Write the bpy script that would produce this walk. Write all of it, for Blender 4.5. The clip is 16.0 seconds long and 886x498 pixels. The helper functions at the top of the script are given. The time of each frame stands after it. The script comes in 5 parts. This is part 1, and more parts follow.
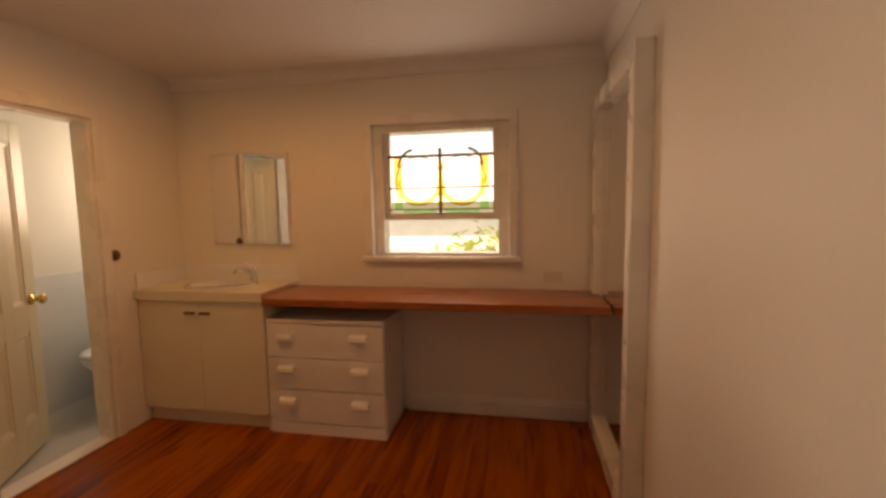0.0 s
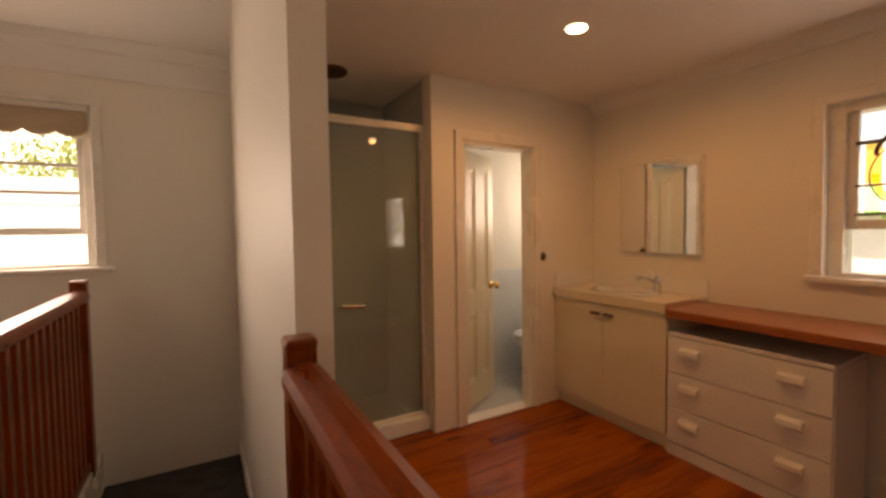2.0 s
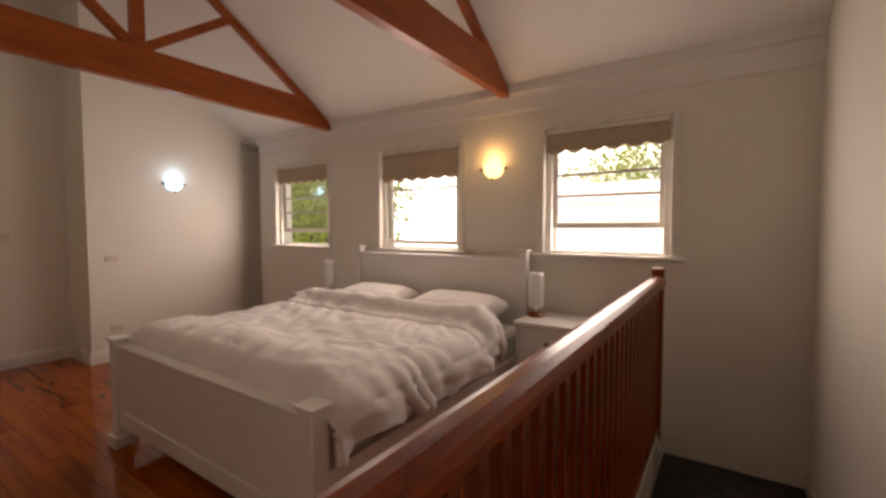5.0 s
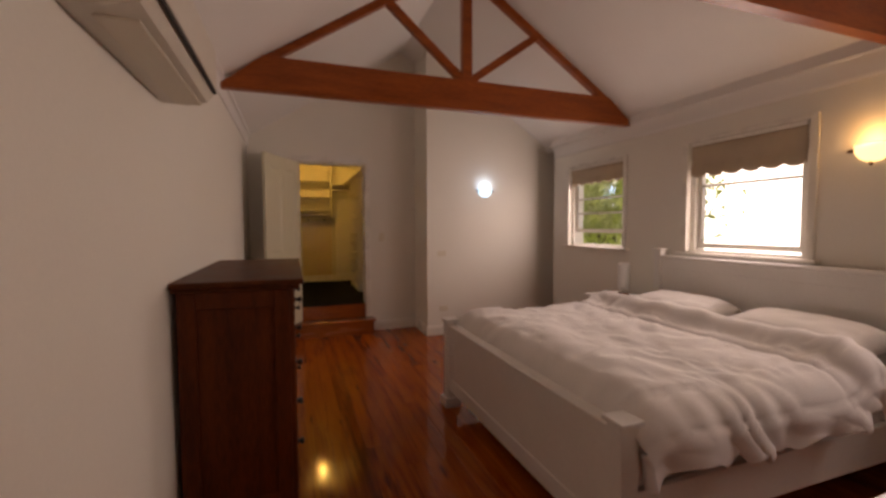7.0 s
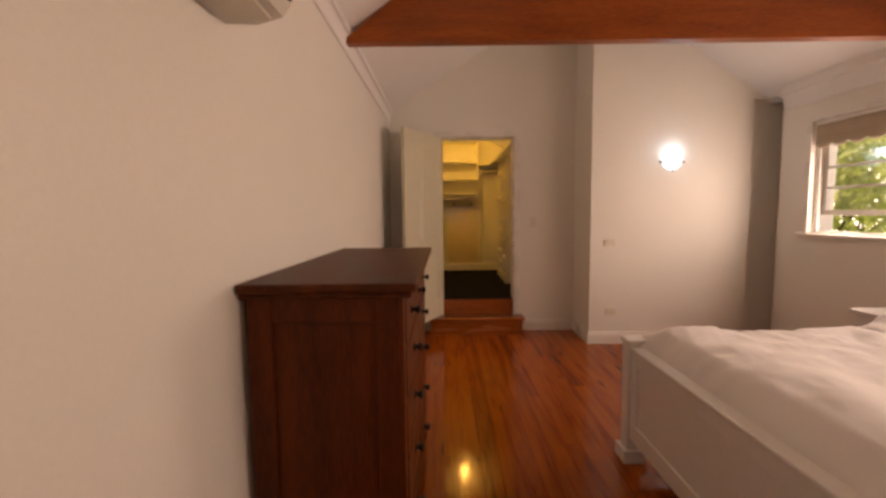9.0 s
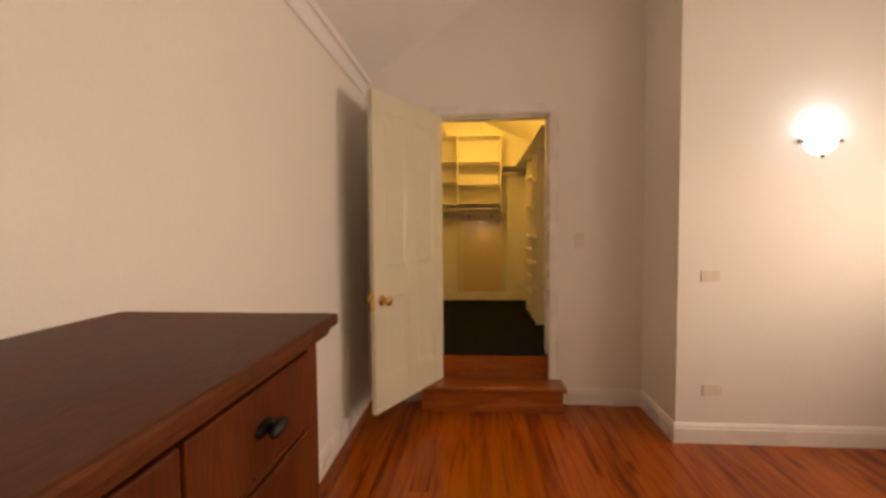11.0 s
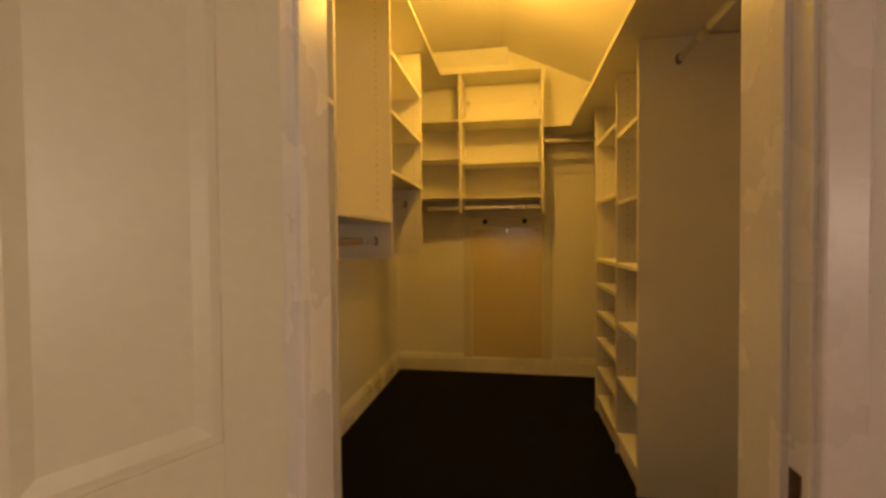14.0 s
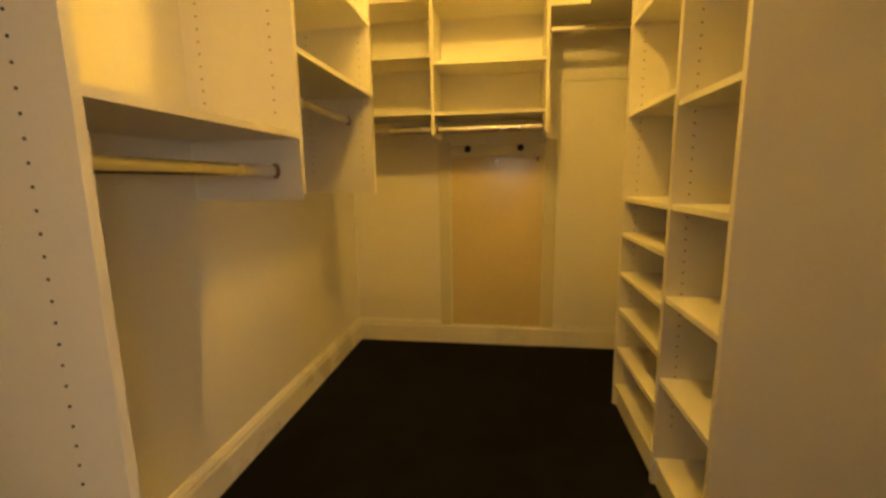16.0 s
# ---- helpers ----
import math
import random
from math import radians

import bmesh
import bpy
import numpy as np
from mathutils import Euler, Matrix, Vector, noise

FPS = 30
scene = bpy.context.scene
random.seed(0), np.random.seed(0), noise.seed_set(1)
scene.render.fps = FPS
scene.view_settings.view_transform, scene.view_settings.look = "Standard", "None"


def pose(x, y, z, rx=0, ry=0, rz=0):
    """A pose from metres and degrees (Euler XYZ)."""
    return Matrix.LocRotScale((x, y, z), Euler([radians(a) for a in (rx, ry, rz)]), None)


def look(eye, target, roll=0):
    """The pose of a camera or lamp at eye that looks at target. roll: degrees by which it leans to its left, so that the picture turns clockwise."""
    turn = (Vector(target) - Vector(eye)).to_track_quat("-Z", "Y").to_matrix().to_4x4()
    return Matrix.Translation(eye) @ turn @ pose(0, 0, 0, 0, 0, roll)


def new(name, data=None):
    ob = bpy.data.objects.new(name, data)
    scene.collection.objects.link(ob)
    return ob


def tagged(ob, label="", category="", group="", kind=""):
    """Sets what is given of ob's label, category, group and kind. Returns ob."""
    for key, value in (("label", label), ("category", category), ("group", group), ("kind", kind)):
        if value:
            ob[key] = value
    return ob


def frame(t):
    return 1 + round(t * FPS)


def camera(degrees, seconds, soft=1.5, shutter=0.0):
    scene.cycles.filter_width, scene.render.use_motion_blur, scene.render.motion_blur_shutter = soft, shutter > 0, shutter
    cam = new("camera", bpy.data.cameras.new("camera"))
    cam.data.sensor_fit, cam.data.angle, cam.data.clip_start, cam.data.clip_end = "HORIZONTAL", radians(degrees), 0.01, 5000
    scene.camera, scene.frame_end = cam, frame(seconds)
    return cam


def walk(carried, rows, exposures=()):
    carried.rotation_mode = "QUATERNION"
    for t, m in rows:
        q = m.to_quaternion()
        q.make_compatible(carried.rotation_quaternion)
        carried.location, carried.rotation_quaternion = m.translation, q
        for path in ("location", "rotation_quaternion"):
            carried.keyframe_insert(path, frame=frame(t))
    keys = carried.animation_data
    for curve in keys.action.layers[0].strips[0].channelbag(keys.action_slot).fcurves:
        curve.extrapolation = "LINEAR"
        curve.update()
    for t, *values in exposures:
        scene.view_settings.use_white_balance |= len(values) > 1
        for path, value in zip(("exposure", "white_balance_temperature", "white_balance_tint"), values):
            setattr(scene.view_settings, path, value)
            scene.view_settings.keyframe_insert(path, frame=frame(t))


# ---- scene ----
cam = camera(92.5, 16.0, 3.0)
EXPOSURES = [
    (0.0, 1.1, 11500, 29),
    (1.5, 1.15, 11300, 29),
    (3.0, 1.08, 10000, 29),
    (4.5, 0.84, 9000, 27),
    (7.0, 0.52, 9200, 34),
    (8.0, 0.84, 9700, 36),
    (9.0, 1.18, 10500, 36),
    (10.2, 1.42, 10700, 32),
    (12.5, 1.68, 10700, 28),
    (13.5, 1.42, 10900, 29),
    (14.5, 1.14, 11600, 27),
    (15.3, 1.70, 9900, 22),
    (16.0, 2.02, 9700, 18),
]
PATH = [
    (0, (0.502, 0.742, 1.444), (0.145, 2.701, 1.257), -0.9),
    (0.5, (0.47, 0.727, 1.425), (-0.187, 2.607, 1.25), -1.8),
    (1, (0.471, 0.731, 1.408), (-0.592, 2.417, 1.239), -1.7),
    (1.5, (0.496, 0.733, 1.372), (-0.91, 2.151, 1.246), -1.7),
    (2, (0.453, 0.706, 1.392), (-1.284, 1.692, 1.307), -0.8),
    (2.5, (0.429, 0.637, 1.375), (-1.467, 1.267, 1.294), -1.7),
    (3, (0.421, 0.583, 1.376), (-1.553, 0.895, 1.291), -0.5),
    (3.5, (0.431, 0.547, 1.377), (-1.564, 0.436, 1.304), 0.3),
    (4, (0.442, 0.520, 1.375), (-1.502, 0.065, 1.288), -0.3),
    (4.5, (0.427, 0.484, 1.383), (-1.399, -0.308, 1.289), -0.1),
    (7, (0.532, 0.374, 1.442), (-0.138, -1.508, 1.336), -0.2),
    (7.5, (0.52, 0.337, 1.424), (0.113, -1.617, 1.288), 0.4),
    (8, (0.5, 0.191, 1.415), (0.288, -1.792, 1.262), 0.2),
    (8.5, (0.479, -0.07, 1.415), (0.326, -2.057, 1.248), -0.1),
    (9, (0.399, -0.451, 1.409), (0.409, -2.444, 1.243), -0.6),
    (9.5, (0.31, -0.83, 1.418), (0.378, -2.824, 1.276), -0.2),
    (10, (0.227, -1.244, 1.397), (0.366, -3.235, 1.272), -0.6),
    (12.5, (0.128, -3.49, 1.403), (0.293, -5.482, 1.342), -0.3),
    (13, (0.11, -3.962, 1.424), (0.36, -5.945, 1.352), 0.5),
    (13.5, (0.112, -4.375, 1.439), (0.262, -6.369, 1.382), -1.2),
    (14, (0.027, -4.777, 1.443), (0.35, -6.75, 1.396), -0.5),
    (14.5, (-0.003, -5.07, 1.442), (0.356, -7.037, 1.408), 0.4),
    (15, (0.044, -5.318, 1.44), (0.319, -7.297, 1.345), 0.2),
    (15.5, (0.012, -5.482, 1.435), (0.366, -7.446, 1.302), -1.0),
    (16, (0.017, -5.585, 1.401), (0.307, -7.538, 1.08), -0.9),
]
walk(cam, [(t, look(eye, target, roll)) for t, eye, target, roll in PATH], EXPOSURES)

# ---------------------------------------------------------------- light
world = bpy.data.worlds.new("sky")
scene.world = world
world.use_nodes = True
wn = world.node_tree.nodes
sky = wn.new("ShaderNodeTexSky")
sky.sky_type = 'NISHITA'
sky.sun_disc = False
sky.sun_elevation = radians(44)
sky.sun_rotation = radians(122)
world.node_tree.links.new(sky.outputs[0], wn["Background"].inputs[0])
wn["Background"].inputs[1].default_value = 0.15

SKY_W, LAMP_W = 0.56, 0.56


def lamp(name, kind, m, energy, color, size=0.1, size_y=None, spot=None):
    d = bpy.data.lights.new(name, kind)
    d.energy, d.color = energy, color
    if kind == 'AREA':
        d.shape = 'RECTANGLE'
        d.size, d.size_y = size, size_y or size
    elif kind == 'SUN':
        d.angle = size
    else:
        d.shadow_soft_size = size
    if spot:
        d.spot_size, d.spot_blend = radians(spot), 0.6
    ob = new(name, d)
    ob.matrix_world = m
    return ob


sun = lamp("sun", 'SUN', look((0, 0, 20), (-13, 8.0, 5), 0), 5.0, (1, 0.95, 0.88), radians(0.5))
# sky light that enters by the openings
DAY = (0.90, 0.92, 0.97)
for wy, top, power in ((-0.33, 1.96, 12.5), (-2.08, 1.85, 12), (-3.86, 1.93, 15)):
    lamp("window_daylight", 'AREA', look((-2.965, wy, (1.23 + top) / 2), (0, wy, 1.5)), power * SKY_W, DAY, 0.82, top - 1.23)
lamp("ensuite_daylight", 'AREA', look((-0.045, 3.655, 1.55), (-0.045, 0, 1.3)), 3.4 * SKY_W, DAY, 0.75, 0.8)
lamp("toilet_daylight", 'AREA', look((-2.6, 4.09, 1.7), (-2.6, 0, 1.2)), 6 * SKY_W, (0.9, 0.96, 1.0), 0.45, 0.6)
# lamps
for dx, dy, power in ((-1.14, 2.42, 19), (-0.32, 2.39, 7)):
    lamp("downlight_beam", 'SPOT', look((dx, dy, 2.41), (dx, dy, 0)), power * LAMP_W, (1, 0.54, 0.22), 0.04, None, 176)
lamp("sconce_light", 'POINT', pose(-2.83, -1.25, 1.99), 1.8 * LAMP_W, (1, 0.66, 0.28), 0.05)
lamp("sconce_light", 'POINT', pose(-1.96, -4.84, 1.99), 1.4 * LAMP_W, (0.36, 0.68, 1.0), 0.05)
lamp("bulb_light", 'POINT', pose(0.12, -6.95, 2.70), 16.5 * LAMP_W, (1, 0.66, 0.14), 0.04)


# ---------------------------------------------------------------- materials
def material(name, base, rough=0.5, metal=0.0, vary=0.08, scale=3.0, fine=60.0, bump=0.0, stretch=(1, 1, 1), gloss_vary=0.1, coat=0.0, island=False, obj=False, dark=None, spec=0.5):
    m = bpy.data.materials.new(name)
    m.use_nodes = True
    nt = m.node_tree
    b = nt.nodes["Principled BSDF"]
    L = nt.links.new
    tc = nt.nodes.new("ShaderNodeTexCoord")
    mp = nt.nodes.new("ShaderNodeMapping")
    mp.inputs["Scale"].default_value = stretch
    L(tc.outputs["Object"], mp.inputs[0])
    n1 = nt.nodes.new("ShaderNodeTexNoise")
    n1.inputs["Scale"].default_value = scale
    n1.inputs["Detail"].default_value = 5
    n2 = nt.nodes.new("ShaderNodeTexNoise")
    n2.inputs["Scale"].default_value = fine
    n2.inputs["Detail"].default_value = 3
    L(mp.outputs[0], n1.inputs[0])
    L(mp.outputs[0], n2.inputs[0])
    mx = nt.nodes.new("ShaderNodeMath")
    mx.operation = 'MULTIPLY_ADD'
    mx.inputs[1].default_value = 0.45
    L(n2.outputs[0], mx.inputs[0])
    hf = nt.nodes.new("ShaderNodeMath")
    hf.operation = 'MULTIPLY'
    hf.inputs[1].default_value = 0.55
    L(n1.outputs[0], hf.inputs[0])
    L(hf.outputs[0], mx.inputs[2])
    last = mx.outputs[0]
    if obj:
        oi = nt.nodes.new("ShaderNodeObjectInfo")
        rnd = oi.outputs["Random"]
        ad = nt.nodes.new("ShaderNodeMath")
        ad.operation = 'MULTIPLY_ADD'
        ad.inputs[1].default_value = obj
        L(rnd, ad.inputs[0])
        sb = nt.nodes.new("ShaderNodeMath")
        sb.operation = 'SUBTRACT'
        sb.inputs[1].default_value = obj / 2
        L(last, sb.inputs[0])
        L(sb.outputs[0], ad.inputs[2])
        last = ad.outputs[0]
    cr = nt.nodes.new("ShaderNodeValToRGB")
    lo = dark or tuple(c * (1 - vary * 2) for c in base)
    hi = tuple(min(1, c * (1 + vary)) for c in base)
    cr.color_ramp.elements[0].color = (*lo, 1)
    cr.color_ramp.elements[0].position = 0.3
    cr.color_ramp.elements[1].color = (*hi, 1)
    cr.color_ramp.elements[1].position = 0.7
    L(last, cr.inputs[0])
    L(cr.outputs[0], b.inputs["Base Color"])
    rr = nt.nodes.new("ShaderNodeMapRange")
    rr.inputs["To Min"].default_value = max(0.02, rough - gloss_vary)
    rr.inputs["To Max"].default_value = min(1, rough + gloss_vary)
    L(n1.outputs[0], rr.inputs[0])
    L(rr.outputs[0], b.inputs["Roughness"])
    b.inputs["Metallic"].default_value = metal
    b.inputs["Specular IOR Level"].default_value = spec
    b.inputs["Coat Weight"].default_value = coat
    b.inputs["Coat Roughness"].default_value = 0.07
    if bump:
        bp = nt.nodes.new("ShaderNodeBump")
        bp.inputs["Strength"].default_value = bump
        bp.inputs["Distance"].default_value = 0.01
        L(mx.outputs[0], bp.inputs["Height"])
        L(bp.outputs[0], b.inputs["Normal"])
    return m


def board_material(name):
    """Varnished boards: soft bands along the grain, fine grain, scattered dark knots."""
    m = bpy.data.materials.new(name)
    m.use_nodes = True
    nt = m.node_tree
    b = nt.nodes["Principled BSDF"]
    L = nt.links.new

    def node(kind, **inputs):
        n = nt.nodes.new(kind)
        for k, v in inputs.items():
            n.inputs[k].default_value = v
        return n

    def mathn(op, a, c=None, value=None):
        n = nt.nodes.new("ShaderNodeMath")
        n.operation = op
        L(a, n.inputs[0])
        if c is not None:
            L(c, n.inputs[1])
        if value is not None:
            n.inputs[1].default_value = value
        return n.outputs[0]

    tc = node("ShaderNodeTexCoord")
    oi = node("ShaderNodeObjectInfo")
    off = nt.nodes.new("ShaderNodeCombineXYZ")
    L(mathn('MULTIPLY', oi.outputs["Random"], value=37.0), off.inputs[0])
    L(mathn('MULTIPLY', oi.outputs["Random"], value=911.0), off.inputs[1])
    add = nt.nodes.new("ShaderNodeVectorMath")
    L(tc.outputs["Object"], add.inputs[0])
    L(off.outputs[0], add.inputs[1])

    def noise(stretch, detail, distort=0.0):
        mp = nt.nodes.new("ShaderNodeMapping")
        mp.inputs["Scale"].default_value = stretch
        L(add.outputs[0], mp.inputs[0])
        n = node("ShaderNodeTexNoise", Scale=1.0, Detail=detail, Distortion=distort)
        L(mp.outputs[0], n.inputs[0])
        return n.outputs[0], mp

    broad, _ = noise((13, 1.1, 1), 3.0, 1.6)
    fine, _ = noise((150, 3.5, 1), 3.0)
    mix = mathn('ADD', mathn('MULTIPLY', broad, value=0.72), mathn('MULTIPLY', fine, value=0.22))
    mix = mathn('ADD', mix, mathn('MULTIPLY', oi.outputs["Random"], value=0.16))
    cr = nt.nodes.new("ShaderNodeValToRGB")
    e = cr.color_ramp.elements
    e[0].position, e[0].color = 0.34, (0.130, 0.019, 0.003, 1)
    e[1].position, e[1].color = 0.64, (0.39, 0.086, 0.010, 1)
    mid = e.new(0.47)
    mid.color = (0.265, 0.048, 0.006, 1)
    L(mix, cr.inputs[0])
    _, km = noise((6.0, 1.5, 0.0), 0)
    vo = node("ShaderNodeTexVoronoi", Scale=1.0)
    L(km.outputs[0], vo.inputs["Vector"])
    kr = node("ShaderNodeMapRange")
    kr.inputs["From Min"].default_value = 0.05
    kr.inputs["From Max"].default_value = 0.17
    kr.inputs["To Min"].default_value = 0.9
    kr.inputs["To Max"].default_value = 0.0
    L(mathn('ADD', vo.outputs["Distance"], mathn('MULTIPLY', mathn('SUBTRACT', fine, value=0.5), value=0.22)), kr.inputs[0])
    kn = nt.nodes.new("ShaderNodeMix")
    kn.data_type = 'RGBA'
    L(kr.outputs[0], kn.inputs["Factor"])
    L(cr.outputs[0], kn.inputs[6])
    kn.inputs[7].default_value = (0.085, 0.012, 0.003, 1)
    L(kn.outputs[2], b.inputs["Base Color"])
    rr = node("ShaderNodeMapRange")
    rr.inputs["To Min"].default_value = 0.06
    rr.inputs["To Max"].default_value = 0.12
    L(broad, rr.inputs[0])
    L(rr.outputs[0], b.inputs["Roughness"])
    b.inputs["Specular IOR Level"].default_value = 0.24
    bp = node("ShaderNodeBump", Strength=0.006, Distance=0.01)
    L(fine, bp.inputs["Height"])
    L(bp.outputs[0], b.inputs["Normal"])
    return m


def glowing(name, color, strength):
    m = bpy.data.materials.new(name)
    m.use_nodes = True
    b = m.node_tree.nodes["Principled BSDF"]
    b.inputs["Base Color"].default_value = (*color, 1)
    b.inputs["Emission Color"].default_value = (*color, 1)
    b.inputs["Emission Strength"].default_value = strength
    return m


def glass_material(name, color=(1, 1, 1), rough=0.0, ior=1.45):
    m = bpy.data.materials.new(name)
    m.use_nodes = True
    b = m.node_tree.nodes["Principled BSDF"]
    b.inputs["Base Color"].default_value = (*color, 1)
    b.inputs["Transmission Weight"].default_value = 1.0
    b.inputs["Roughness"].default_value = rough
    b.inputs["IOR"].default_value = ior
    return m


WALL = material("wall_paint", (0.80, 0.77, 0.695), 0.55, vary=0.02, scale=1.2, fine=90, bump=0.03)
CEIL = material("ceiling_paint", (0.82, 0.80, 0.77), 0.7, vary=0.02, scale=1.0, fine=80, bump=0.03)
TRIM = material("gloss_trim_paint", (0.80, 0.77, 0.70), 0.28, vary=0.03, scale=4, fine=60, bump=0.02)
DOOR = material("cream_door_paint", (0.67, 0.63, 0.47), 0.36, vary=0.03, scale=3, fine=50, bump=0.02, gloss_vary=0.03)
FLOOR = board_material("polished_floor_boards")
JOINT = material("floor_joint", (0.16, 0.03, 0.006), 0.6)
JARRAH = material("varnished_red_timber", (0.25, 0.043, 0.006), 0.30, spec=0.30, vary=0.25, scale=3, fine=30, bump=0.05, stretch=(1, 4, 4), dark=(0.085, 0.012, 0.002), coat=0.06)
TRUSS = material("varnished_orange_truss", (0.34, 0.078, 0.012), 0.38, spec=0.35, vary=0.25, scale=3, fine=30, bump=0.05, stretch=(0.6, 5, 5), dark=(0.17, 0.030, 0.005), coat=0.05)
JARRAH_V = material("varnished_red_upright", (0.25, 0.046, 0.006), 0.30, spec=0.30, vary=0.25, scale=3, fine=30, bump=0.05, stretch=(5, 5, 0.6), dark=(0.10, 0.016, 0.003), coat=0.08)
STEP = material("varnished_step_timber", (0.33, 0.085, 0.016), 0.25, vary=0.25, scale=3, fine=30, bump=0.05, stretch=(0.6, 5, 5), dark=(0.15, 0.030, 0.006), coat=0.3)
DESKTOP = material("red_timber_desktop", (0.38, 0.11, 0.035), 0.3, vary=0.2, scale=3, fine=30, bump=0.04, stretch=(0.5, 5, 5), dark=(0.22, 0.055, 0.016), coat=0.3)
CHEST = material("dark_stained_timber", (0.115, 0.025, 0.005), 0.42, spec=0.18, vary=0.3, scale=3, fine=34, bump=0.06, stretch=(4, 4, 0.5), dark=(0.040, 0.008, 0.003), coat=0.0)
CHEST_TOP = material("dark_stained_top", (0.115, 0.031, 0.009), 0.45, spec=0.16, vary=0.3, scale=4, fine=40, bump=0.06, stretch=(3, 0.8, 3), dark=(0.030, 0.007, 0.003), coat=0.0)
BLACK = material("black_metal", (0.02, 0.02, 0.02), 0.35, metal=0.7)
WHITE = material("white_furniture_paint", (0.80, 0.78, 0.74), 0.38, vary=0.03, scale=4, fine=60, bump=0.03)
OLDDOOR = material("aged_cream_gloss", (0.70, 0.58, 0.36), 0.16, vary=0.03, scale=2.0, fine=30, bump=0.01)
CREAM = material("cream_laminate", (0.74, 0.68, 0.52), 0.35, vary=0.03, scale=3, fine=80)
MELAMINE = material("white_melamine", (0.78, 0.75, 0.67), 0.42, vary=0.02, scale=3, fine=120)
CARPET = material("charcoal_carpet", (0.008, 0.008, 0.010), 0.95, vary=0.3, scale=9, fine=320, bump=0.5, spec=0.08)
STAIR_CARPET = material("grey_stair_carpet", (0.075, 0.07, 0.066), 0.95, vary=0.25, scale=9, fine=280, bump=0.5, spec=0.1)
LINEN = material("white_cotton", (0.85, 0.82, 0.80), 0.85, vary=0.04, scale=5, fine=200, bump=0.15)
PILLOW = material("white_pillow_cotton", (0.80, 0.77, 0.73), 0.85, vary=0.04, scale=5, fine=200, bump=0.12)
BLIND = material("beige_blind_cloth", (0.50, 0.40, 0.29), 0.85, vary=0.06, scale=6, fine=240, bump=0.2)
PLASTIC = material("cream_plastic", (0.72, 0.66, 0.54), 0.4, vary=0.02)
ACWHITE = material("aged_white_plastic", (0.72, 0.67, 0.58), 0.4, vary=0.03)
# near-black colour that paints the shade of slots, holes and the vent opening
GAP_SHADE = material("painted_gap_shade", (0.02, 0.018, 0.016), 0.6)
CHROME = material("chrome", (0.75, 0.74, 0.72), 0.12, metal=1.0, vary=0.02, gloss_vary=0.04)
SATIN = material("satin_rod_metal", (0.78, 0.76, 0.72), 0.27, metal=1.0, vary=0.02, gloss_vary=0.04)
BRASS = material("polished_brass", (0.72, 0.48, 0.16), 0.18, metal=1.0, vary=0.05, gloss_vary=0.05)
BRONZE = material("aged_bronze", (0.20, 0.12, 0.07), 0.4, metal=0.8, vary=0.1)
CERAMIC = material("white_ceramic", (0.82, 0.82, 0.80), 0.12, vary=0.01, gloss_vary=0.04)
TILE = material("pale_ceramic_tile", (0.70, 0.73, 0.73), 0.2, vary=0.04, scale=5, obj=0.2)
SHOWER = material("grey_green_shower_tile", (0.56, 0.62, 0.61), 0.25, vary=0.05, scale=4, obj=0.25)
GROUT = material("grout", (0.45, 0.46, 0.45), 0.8)
GLASS = glass_material("clear_glass")
SHGLASS = glass_material("shower_glass", (0.50, 0.58, 0.55), 0.0)
SHGLASS.node_tree.nodes["Principled BSDF"].inputs["Transmission Weight"].default_value = 0.72
LAMPGLASS = material("frosted_lamp_glass", (0.80, 0.80, 0.78), 0.3, vary=0.02)
YELLOW = glass_material("yellow_leaded_glass", (1.0, 0.72, 0.22), 0.0, 1.01)
AMBER = glass_material("amber_leaded_glass", (0.85, 0.50, 0.12), 0.0, 1.01)
GREENG = glass_material("green_leaded_glass", (0.45, 0.88, 0.45), 0.0, 1.01)
LEAD = material("lead_came", (0.09, 0.05, 0.025), 0.5, metal=0.5)
MIRROR = material("mirror_silver", (0.86, 0.87, 0.86), 0.02, metal=1.0, vary=0.0, gloss_vary=0.0)
WARM_GLOW = glowing("warm_shade_glow", (1.0, 0.76, 0.38), 1.35)
COOL_GLOW = glowing("cool_shade_glow", (0.38, 0.72, 1.0), 1.4)
BULB_GLOW = glowing("bulb_glow", (1.0, 0.72, 0.28), 10.0)
DOWN_GLOW = glowing("downlight_glow", (1.0, 0.85, 0.65), 8.0)
# emission on an added sheet, so the west windows burn out to white
GLOW_BACKDROP = glowing("glowing_pale_backdrop", (0.86, 0.95, 1.0), 1.5)
GRASS = material("dry_lawn", (0.10, 0.13, 0.04), 0.9, vary=0.3, scale=0.6, fine=20)
LEAF = material("garden_leaf", (0.20, 0.27, 0.07), 0.5, vary=0.4, scale=1.5, fine=12)
nt = LEAF.node_tree
tr_ = nt.nodes.new("ShaderNodeBsdfTranslucent")
tr_.inputs[0].default_value = (0.50, 0.62, 0.16, 1)
mx_ = nt.nodes.new("ShaderNodeMixShader")
mx_.inputs[0].default_value = 0.45
nt.links.new(nt.nodes["Principled BSDF"].outputs[0], mx_.inputs[1])
nt.links.new(tr_.outputs[0], mx_.inputs[2])
nt.links.new(mx_.outputs[0], nt.nodes["Material Output"].inputs[0])
BARK = material("bark", (0.12, 0.09, 0.06), 0.9, vary=0.3)
# wall and roof whitened: their colour carries the glare of the window views
BRICKW = material("neighbour_render_whitened", (0.84, 0.83, 0.80), 0.8, vary=0.08)
ROOF = material("roof_sheet_whitened", (0.82, 0.81, 0.79), 0.5, vary=0.08)


